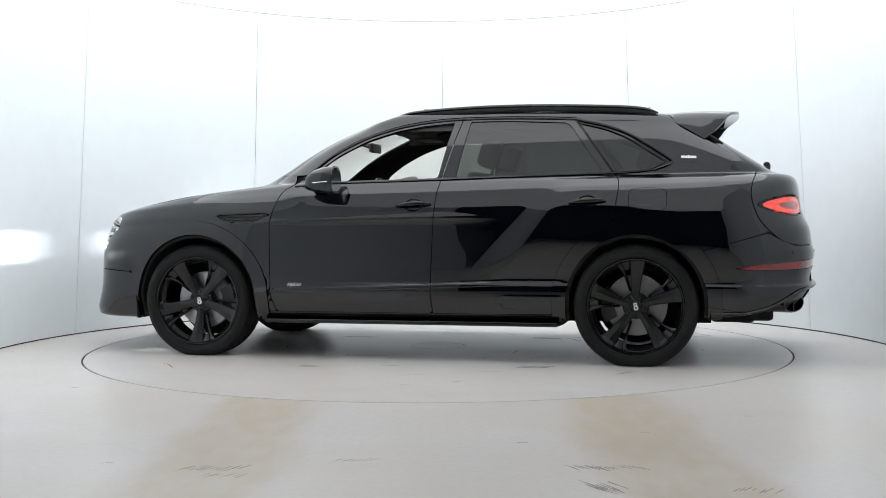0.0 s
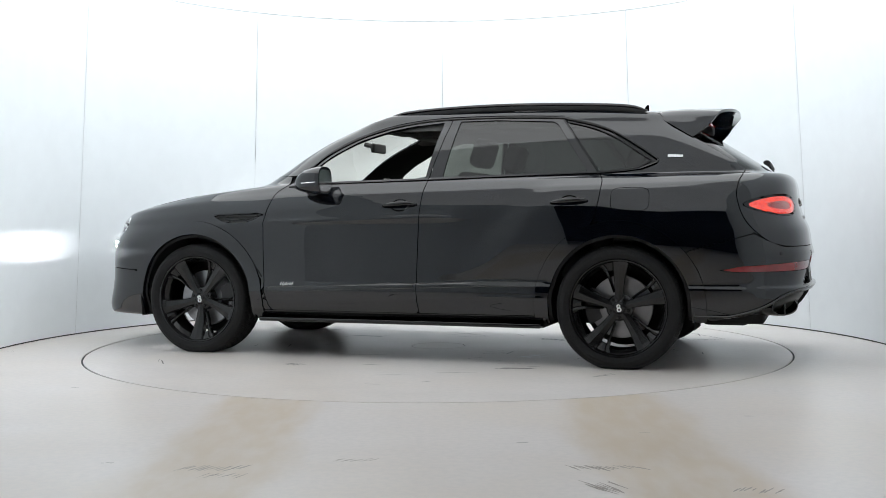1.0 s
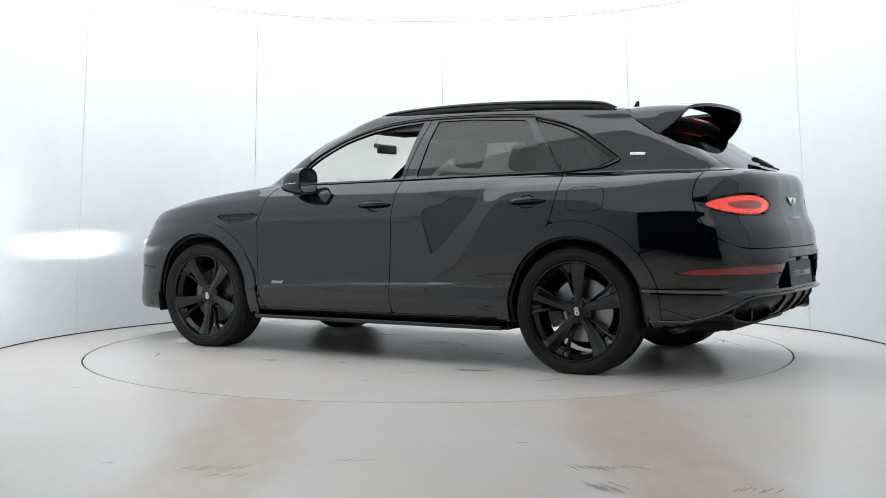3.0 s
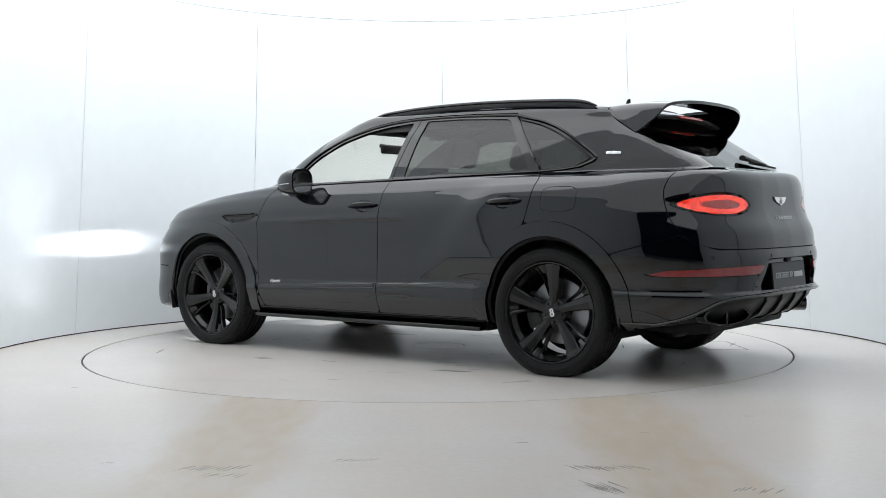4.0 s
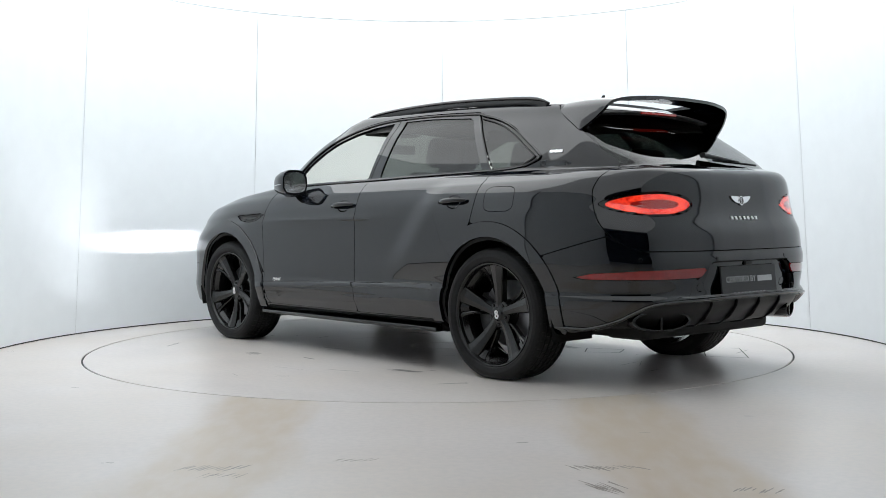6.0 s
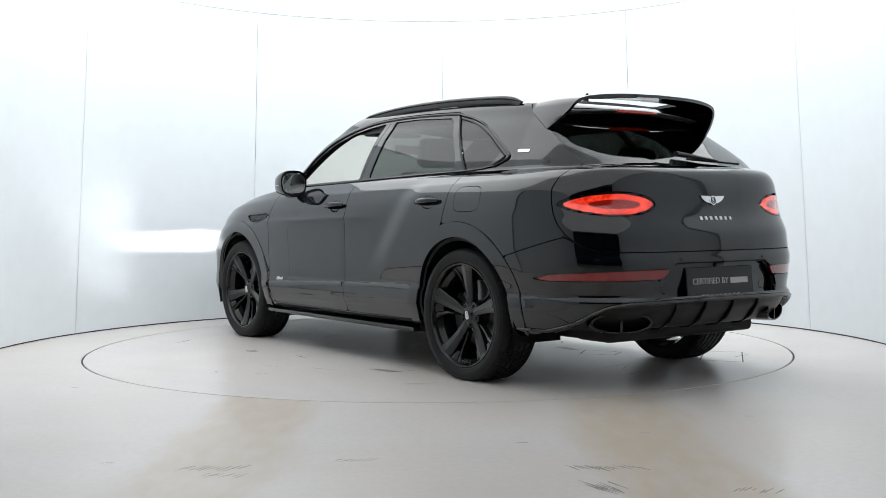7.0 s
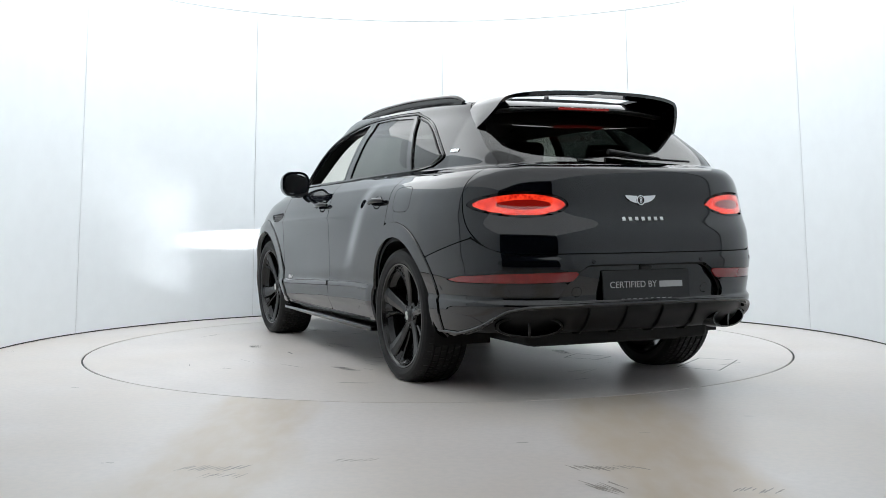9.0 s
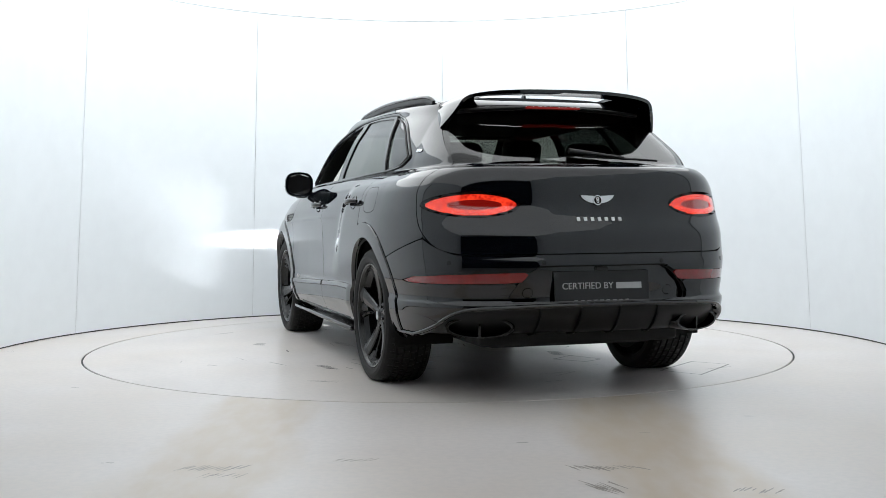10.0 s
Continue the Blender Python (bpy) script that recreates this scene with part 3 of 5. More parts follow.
def cut_skin(name, field, material, parent, label="", lift=0.0, lip=0.012, both=False, cols=None):
    """The piece of the skin where field < 0, with a folded-in edge, as one mesh."""
    G = SKIN + NORM * lift
    R, C = field.shape
    verts, norms, index, faces = [], [], {}, []
    inside = field < 0
    touch = np.argwhere(inside[:-1, :-1] | inside[1:, :-1] | inside[:-1, 1:] | inside[1:, 1:])
    edge_count = {}

    def vid(key, p, n):
        if key not in index:
            index[key] = len(verts)
            verts.append(p)
            norms.append(n)
        return index[key]
    for i, j in touch:
        i, j = int(i), int(j)
        cs = ((i, j), (i, j + 1), (i + 1, j + 1), (i + 1, j))
        fv = [field[c] for c in cs]
        poly = []
        for k in range(4):
            a, b = cs[k], cs[(k + 1) % 4]
            fa, fb = fv[k], fv[(k + 1) % 4]
            if fa < 0:
                poly.append(vid(a, G[a], NORM[a]))
            if (fa < 0) != (fb < 0):
                lo, hi = (a, b) if a < b else (b, a)
                t = field[lo] / (field[lo] - field[hi])
                t = min(max(t, 0.0005), 0.9995)
                nn = NORM[lo] * (1 - t) + NORM[hi] * t
                poly.append(vid((lo, hi), G[lo] * (1 - t) + G[hi] * t, nn / max(np.linalg.norm(nn), 1e-9)))
        clean = [p for n_, p in enumerate(poly) if p != poly[n_ - 1]]
        if len(clean) >= 3:
            faces.append(clean)
            for a, b in zip(clean, clean[1:] + clean[:1]):
                if (b, a) in edge_count:
                    del edge_count[(b, a)]
                else:
                    edge_count[(a, b)] = 1
    if not faces:
        return None
    # orientation
    flip = False
    f0 = faces[len(faces) // 2]
    p = [np.array(verts[q]) for q in f0[:3]]
    if np.cross(p[1] - p[0], p[2] - p[0]) @ np.array(norms[f0[0]]) < 0:
        flip = True
    loop_n = []
    out_faces = []
    for f in faces:
        f = f[::-1] if flip else f
        out_faces.append(f)
        loop_n += [norms[q] for q in f]
    if lip:
        base = len(verts)
        rim = {}

        def inner(q):
            if q not in rim:
                rim[q] = len(verts)
                verts.append(np.array(verts[q]) - np.array(norms[q]) * lip)
            return rim[q]
        for a, b in list(edge_count):
            ia, ib = inner(a), inner(b)
            f = (a, ia, ib, b) if not flip else (b, ib, ia, a)
            e = np.array(verts[b]) - np.array(verts[a])
            nn = np.cross(e, np.array(norms[a]))
            nn = -nn if flip else nn
            nn = nn / max(np.linalg.norm(nn), 1e-9)
            # rolled edge: half way between skin and fold
            for q in f:
                loop_n.append(nn if q in (ia, ib) else (nn * 0.9 + np.array(norms[q]) * 0.42))
            out_faces.append(f)
    return mesh_part(name, verts, out_faces, material, parent, label, normals=loop_n)


# ---------------------------------------------------------------- outlines on the car's side (x, z)
GAP = 0.0027
HUB_Z, HUB_X = 0.378, 1.4975


def arch(cx_, r, front):
    """Wheel opening: a round top that runs straight down."""
    pts = [(cx_ + r * math.cos(a) * (1.0 if math.cos(a) > 0 else 1.0), 0.39 + r * math.sin(a)) for a in np.linspace(0, math.pi, 40)]
    return [(cx_ + r * 0.985, 0.0)] + pts + [(cx_ - r * 0.985, 0.0)]


ARCH_F, ARCH_R = arch(1.495, 0.447, True), arch(-1.5, 0.443, False)
CLAD_F, CLAD_R = arch(1.495, 0.536, True), arch(-1.5, 0.530, False)
DLO_TOP = [(0.816, 1.160), (0.651, 1.282), (0.529, 1.375), (0.325, 1.478), (0.124, 1.545), (-0.075, 1.582), (-0.30, 1.600), (-0.655, 1.602), (-1.049, 1.588), (-1.145, 1.573), (-1.30, 1.534), (-1.44, 1.478), (-1.57, 1.400), (-1.675, 1.330), (-1.718, 1.298)]
DLO_LOW = [(-1.690, 1.268), (-1.61, 1.236), (-1.507, 1.222), (-1.381, 1.219), (-0.8, 1.205), (-0.224, 1.190), (0.503, 1.175), (0.80, 1.158)]
DLO = spline(DLO_TOP, 5) + spline(DLO_LOW, 5)
GAP0 = spline([(0.70, 1.24), (0.81, 1.165), (0.867, 1.124), (0.912, 1.02), (0.930, 0.952), (0.939, 0.895), (0.943, 0.70), (0.943, 0.511), (0.930, 0.40), (0.904, 0.315)], 5)
GAP1 = spline([(-0.345, 1.615), (-0.30, 1.45), (-0.23, 1.185), (-0.202, 0.946), (-0.185, 0.70), (-0.176, 0.521), (-0.186, 0.315)], 5)
GAPC = spline([(-1.095, 1.60), (-1.23, 1.40), (-1.369, 1.206), (-1.392, 1.15), (-1.385, 1.06), (-1.36, 0.95), (-1.325, 0.85), (-1.30, 0.70)], 5)
AX, AY = SX, SZ
S_DLO = poly_sdf(DLO, AX, AY)
S_AF, S_AR = poly_sdf(ARCH_F, AX, AY), poly_sdf(ARCH_R, AX, AY)
S_CF, S_CR = poly_sdf(CLAD_F, AX, AY), poly_sdf(CLAD_R, AX, AY)
SIDE_F = 0.45 - np.abs(SY)           # negative on the flanks
DOOR_LOW = 0.318
GATE = spline([(-1.70, 1.64), (-1.72, 1.575), (-1.93, 1.438), (-2.10, 1.328), (-2.225, 1.245), (-2.228, 1.20), (-2.209, 1.15), (-2.202, 1.056), (-2.253, 0.916), (-2.371, 0.80), (-2.454, 0.765), (-2.52, 0.757)], 6) + [(-3.2, 0.757), (-3.2, 1.64)]
S_GATE = poly_sdf(GATE, AX, AY)
# rear glass seen from behind (y, z)
GLASS_HALF = [(0.45, 1.226), (0.655, 1.231), (0.708, 1.250), (0.662, 1.40), (0.605, 1.51), (0.545, 1.558), (0.44, 1.574)]
RGLASS = spline([(0.0, 1.225)] + GLASS_HALF + [(0.0, 1.582)] + [(-y, z) for y, z in GLASS_HALF[::-1]], 5, closed=True)
S_RGLASS = np.maximum(poly_sdf(RGLASS, SY, SZ), SX + 1.5)
# windscreen seen from the front (y, z)
WSCREEN = [(0.0, 1.185), (0.60, 1.185), (0.70, 1.21), (0.60, 1.50), (0.55, 1.60), (0.0, 1.625), (-0.55, 1.60), (-0.60, 1.50), (-0.70, 1.21), (-0.60, 1.185)]
S_WS = np.maximum(poly_sdf(WSCREEN, SY, SZ), 0.10 - SX)
HOOD_EDGE = np.abs(SY) - (0.80 - 0.16 * smooth01(SX, 1.6, 2.35))
HOOD = np.maximum.reduce([HOOD_EDGE, 1.0 - SZ + 0.0 * SX, 0.93 - SX + 0.0, poly_sdf([(1.12, 1.19), (2.6, 0.93), (2.6, 2.0), (1.12, 2.0)], SX, SZ)])


FD = [(0.70, 1.24)] + list(GAP0) + list(GAP1)[::-1] + [(p[0], p[1] + 0.012) for p in spline(DLO_TOP, 5)[::-1] if -0.34 < p[0] < 0.70]
RD = list(GAP1) + [(-1.02, DOOR_LOW)] + [(-1.30, 0.70)] + list(GAPC)[::-1] + [(p[0], p[1] + 0.012) for p in spline(DLO_TOP, 5)[::-1] if -1.08 < p[0] < -0.36]
S_FD, S_RD = poly_sdf(FD, AX, AY), poly_sdf(RD, AX, AY)
FLAP = [(-1.575 + 0.117 * math.copysign(abs(math.cos(a)) ** 0.45, math.cos(a)), 1.050 + 0.072 * math.copysign(abs(math.sin(a)) ** 0.45, math.sin(a))) for a in np.linspace(0, 2 * math.pi, 48, endpoint=False)]
S_FLAP = np.maximum(poly_sdf(FLAP, AX, AY), 0.5 - SY)
# bumper seams
RBUMP = [(-3.2, 0.757), (-2.47, 0.757), (-2.371, 0.80), (-2.30, 0.838), (-2.11, 0.785), (-1.88, 0.722), (-1.88, 0.10), (-3.2, 0.10)]
S_RB = poly_sdf(RBUMP, AX, AY)
FBUMP = [(3.0, 0.62), (1.93, 0.575), (1.80, 0.56), (1.80, 0.1), (3.0, 0.1)]
S_FB = poly_sdf(FBUMP, AX, AY)
S_SILL = np.maximum(np.abs(SX) - 1.2, SZ - DOOR_LOW)
# window panes on the flanks
PANE_A = [(0.70, 1.19), (0.60, 1.295), (0.49, 1.372), (0.30, 1.468), (0.10, 1.532), (-0.075, 1.562), (-0.285, 1.580), (-0.205, 1.205), (0.503, 1.192)]
PANE_B = [(-0.395, 1.585), (-0.655, 1.585), (-1.03, 1.565), (-1.065, 1.545), (-1.285, 1.232), (-0.8, 1.222), (-0.325, 1.210)]
PANE_C = spline([(-1.135, 1.557), (-1.30, 1.513), (-1.45, 1.444), (-1.57, 1.366), (-1.655, 1.310), (-1.672, 1.292), (-1.60, 1.254), (-1.507, 1.238), (-1.385, 1.231)], 5) + [(-1.365, 1.24), (-1.125, 1.54)]
S_PA, S_PB, S_PC = poly_sdf(PANE_A, AX, AY), poly_sdf(PANE_B, AX, AY), poly_sdf(PANE_C, AX, AY)
LEDGE = np.minimum(0.475 + 0.0368 * (0.93 - SX), 0.535)
LEFT, RIGHTF = 0.02 - SY, 0.02 + SY


def mx(*a):
    return np.maximum.reduce([np.broadcast_to(q, SX.shape) for q in a])



def ell(cy, cz, a, b, n=60, p=2.0):
    return [(cy + a * math.copysign(abs(math.cos(t)) ** (2 / p), math.cos(t)), cz + b * math.copysign(abs(math.sin(t)) ** (2 / p), math.sin(t))) for t in np.linspace(0, 2 * math.pi, n, endpoint=False)]


AY_ = np.abs(SY)
REAR = SX + 1.95                       # negative on the tail
LAMP_Y, LAMP_Z = 0.645, 1.010
S_LAMP = mx(poly_sdf(ell(LAMP_Y, LAMP_Z, 0.222, 0.066, p=1.9), AY_, SZ), REAR)
S_LAMP_IN = poly_sdf(ell(LAMP_Y - 0.005, LAMP_Z, 0.135, 0.026, p=1.8), AY_, SZ)
REFLECT = [(0.945, 0.606), (0.905, 0.642), (0.80, 0.656), (0.60, 0.664), (0.395, 0.668), (0.44, 0.614), (0.60, 0.609)]
S_REFL = mx(poly_sdf(REFLECT, AY_, SZ), REAR)
RECESS = spline([(-0.30, 0.700), (0.30, 0.700), (0.37, 0.688), (0.435, 0.64), (0.50, 0.555), (0.50, 0.525), (0.46, 0.512), (-0.46, 0.512), (-0.50, 0.525), (-0.50, 0.555), (-0.435, 0.64), (-0.37, 0.688)], 4, closed=True)
S_REC = mx(poly_sdf(RECESS, SY, SZ), REAR)
DIFF = spline([(0.875, 0.325), (0.845, 0.36), (0.795, 0.43), (0.745, 0.468), (0.66, 0.486), (0.30, 0.497), (0.0, 0.498)], 4)
DIFF = [(-y, z) for y, z in DIFF] + DIFF[::-1][1:] + [(0.875, 0.20), (-0.875, 0.20)]
S_DIFF = mx(poly_sdf(DIFF, SY, SZ), SX + 2.0)
VENT = spline([(1.344, 0.972), (1.22, 0.980), (1.00, 0.985), (0.955, 0.968), (1.02, 0.935), (1.10, 0.915), (1.25, 0.922)], 5, closed=True)
S_VENT = mx(poly_sdf(VENT, SX, SZ), 0.5 - AY_)
S_HEAD2 = mx(poly_sdf(ell(0.680, 0.762, 0.045, 0.030), AY_, SZ), 1.9 - SX)
S_HEAD = mx(poly_sdf(ell(0.655, 0.880, 0.100, 0.085), AY_, SZ), 1.9 - SX)

car = empty("suv_car", "black luxury SUV with black wheels, lamps lit, on the turntable", "car")


def build_skin():
    pillar = mx(-S_DLO + 0.006, -S_FD + GAP, -S_RD + GAP, -S_WS + 0.003, -S_GATE + GAP, -HOOD + GAP)
    for side, nm in ((LEFT, "left"), (RIGHTF, "right")):
        flank = mx(side, SIDE_F)
        cut_skin("front_door", mx(flank, S_FD + GAP, -S_PA, -S_CF + GAP, DOOR_LOW - SZ), PAINT, car)
        cut_skin("rear_door", mx(flank, S_RD + GAP, -S_PB, -S_CR + GAP, DOOR_LOW - SZ), PAINT, car)
        wing = mx(side, -S_FD + GAP, -HOOD + GAP, 0.80 - SX, -S_FB + GAP, -S_CF + GAP, -S_WS + 0.004, -S_HEAD + 0.002, -S_HEAD2 + 0.001, -S_VENT, DOOR_LOW - SZ, SZ - 1.235)
        cut_skin("front_wing", wing, PAINT, car)
        top = mx(side, pillar, 1.235 - SZ + 0.003, -1.13 - SX, 0.578 + 0.003 - AY_)
        cut_skin("roof_side_frame", top, PAINT, car)
        cut_skin("rear_quarter", mx(side, -S_RD + GAP, -S_GATE + GAP, -S_RB + GAP, -S_CR + GAP, -S_DLO, SX + 1.13, -S_FLAP + 0.0015, 0.581 - AY_, DOOR_LOW - SZ), PAINT, car)
        cut_skin("wheel_arch_trim", mx(side, S_CF, -S_AF, 0.26 - SZ), PAINT, car, lift=0.008, lip=0.06)
        cut_skin("wheel_arch_trim", mx(side, S_CR, -S_AR, 0.30 - SZ), PAINT, car, lift=0.008, lip=0.06)
        for x0, x1 in ((-0.160, 0.925), (-0.985, -0.198)):
            cut_skin("door_moulding", mx(side, np.abs(SZ - LEDGE + 0.017) - 0.013, x0 - SX, SX - x1), PAINT, car, lift=0.006, lip=0.008)
        cut_skin("side_sill", mx(side, S_SILL + GAP, -S_AF, -S_AR), GLOSS_BLACK, car)
        if nm == "right":
            cut_skin("front_side_window", mx(flank, S_PA - 0.004), CLEAR_GLASS, car, "clear side glass", lift=-0.008, lip=0)
        cut_skin("rear_side_window", mx(flank, S_PB - 0.004), TINT_GLASS, car, "dark privacy glass", lift=-0.008, lip=0)
        cut_skin("quarter_window", mx(flank, S_PC - 0.004), TINT_GLASS, car, "dark privacy glass", lift=-0.006, lip=0)
        cut_skin("window_frame", mx(flank, S_DLO + 0.002, -S_PC, -S_RD + GAP, SX + 1.05), GLOSS_BLACK, car, "gloss black window frame", lift=-0.004)
        lamp = cut_skin("tail_lamp", mx(side, S_LAMP, -(S_LAMP + 0.012)), GLOSS_BLACK, car, "black bezel of the tail lamp", lift=0.001, lip=0.03)
        cut_skin("lens", mx(side, S_LAMP + 0.0122, -S_LAMP_IN), RED_GLOW, lamp, "lit red oval lens", lift=-0.004, lip=0.008)
        cut_skin("lens_centre", mx(side, S_LAMP_IN, REAR), RED_DARK, lamp, "dark red lens centre", lift=-0.010, lip=0)
        cut_skin("lens_bulge", mx(side, S_LAMP + 0.0122), CAP_GLASS, lamp, "clear lens cover", lift=0.002, lip=0)
        cut_skin("reflector", mx(side, S_REFL + 0.002), RED_REFLECT, car, "red rear reflector", lift=-0.001, lip=0.01)
        cut_skin("wing_vent", mx(side, S_VENT + 0.001, -(S_VENT + 0.010)), GLOSS_BLACK, car, "gloss black wing vent", lift=0.003, lip=0.02)
        cut_skin("vent_mesh", mx(side, S_VENT + 0.001), SATIN_BLACK, car, lift=-0.012, lip=0)
        head = cut_skin("headlamp", mx(side, S_HEAD, -(S_HEAD + 0.012)), CHROME, car, "bright ring of the headlamp", lift=0.002, lip=0.082)
        cut_skin("lamp_bowl", mx(side, S_HEAD + 0.011), HEAD_GLOW, head, "lit round headlamp", lift=-0.078, lip=0)
        cut_skin("lamp_cover", mx(side, S_HEAD + 0.011), CAP_GLASS, head, "clear headlamp cover", lift=0.003, lip=0)
        small = cut_skin("side_lamp", mx(side, S_HEAD2, -(S_HEAD2 + 0.010)), CHROME, car, "bright ring of the small outer lamp", lift=0.002, lip=0.07)
        cut_skin("lamp_cover", mx(side, S_HEAD2 + 0.009), CAP_GLASS, small, "clear lamp cover", lift=0.002, lip=0)
    cut_skin("fuel_flap", S_FLAP + 0.0015, PAINT, car)
    cut_skin("bonnet", HOOD + GAP, PAINT, car)
    cut_skin("windscreen", S_WS, CLEAR_GLASS, car, "clear windscreen", lip=0)
    cut_skin("roof", mx(-S_WS + 0.003, -S_GATE + GAP, SX - 0.6, 1.25 - SZ, AY_ - 0.578), PAINT, car)
    cut_skin("tailgate", mx(S_GATE + GAP, -S_RGLASS + 0.002, -S_LAMP + 0.0015), PAINT, car)
    cut_skin("rear_window", S_RGLASS - 0.003, TINT_GLASS, car, "dark privacy rear glass", lift=-0.004, lip=0)
    cut_skin("rear_bumper", mx(S_RB + GAP, -S_CR + GAP, 0.31 - SZ, -S_REFL + 0.001, -S_REC, -S_DIFF), PAINT, car)
    cut_skin("front_bumper", mx(S_FB + GAP, -S_CF + GAP, 0.25 - SZ), PAINT, car)
    cut_skin("plate_recess_edge", mx(S_REC + 0.0005, -(S_REC + 0.006)), PAINT, car, lift=0.001, lip=0.045)
    cut_skin("plate_recess", S_REC, PAINT, car, lift=-0.040, lip=0)
    cut_skin("diffuser", mx(S_DIFF + 0.001, 0.31 - SZ), DIFFUSER, car, "matt black rear diffuser", lift=-0.035, lip=0)
    cut_skin("diffuser_edge", mx(S_DIFF + 0.0005, -(S_DIFF + 0.012), 0.33 - SZ), GLOSS_BLACK, car, lift=0.004, lip=0.045)
    # black sheet added behind the panels, so their gaps read as shade
    inner = mx(-S_DLO - 0.02, -S_AF - 0.02, -S_AR - 0.02, -S_WS - 0.02, -S_RGLASS - 0.02, SZ - 1.58, -S_REC - 0.01, -S_LAMP - 0.01, -S_DIFF - 0.01, -S_HEAD - 0.01, -S_HEAD2 - 0.01)
    cut_skin("inner_shell", inner, DARK_VOID, car, "black inner shell added to put shade in the panel gaps", lift=-0.022, lip=0)
    cut_skin("headlining", mx(1.545 - SZ, -S_WS - 0.02, -S_RGLASS - 0.02, SX + 0.0 - 0.4), LINING, car, "grey headlining", lift=-0.03, lip=0)


build_skin()


def on_side(x, z, y=1):
    """The point of the flank over (x, z) and its outward normal."""
    h = HALF.shape[1]
    d = (SX[:, :h] - x) ** 2 + (SZ[:, :h] - z) ** 2 + np.where(SY[:, :h] > 0.45, 0, 9)
    i = np.unravel_index(np.argmin(d), d.shape)
    p, n = SKIN[:, :h][i], NORM[:, :h][i]
    yy = p[1] - min(max((n[0] * (x - p[0]) + n[2] * (z - p[2])) / n[1], -0.012), 0.012)
    return Vector((x, yy * y, z)), Vector((n[0], n[1] * y, n[2]))


def on_rear(y, z):
    d = (SY - y) ** 2 + (SZ - z) ** 2 + np.where(SX < -1.5, 0, 9)
    i = np.unravel_index(np.argmin(d), d.shape)
    p, n = SKIN[i], NORM[i]
    xx = p[0] - (n[1] * (y - p[1]) + n[2] * (z - p[2])) / n[0]
    return Vector((xx, y, z)), Vector(tuple(n))


def frame_on(p, n, along=(-1, 0, 0)):
    """A pose on the skin: z outward, x along."""
    n = n.normalized()
    a = Vector(along)
    u = (a - n * a.dot(n)).normalized()
    v = n.cross(u)
    m = Matrix((u, v, n)).transposed().to_4x4()
    m.translation = p
    return m


# ---------------------------------------------------------------- wheels
TYRE_R = 0.392


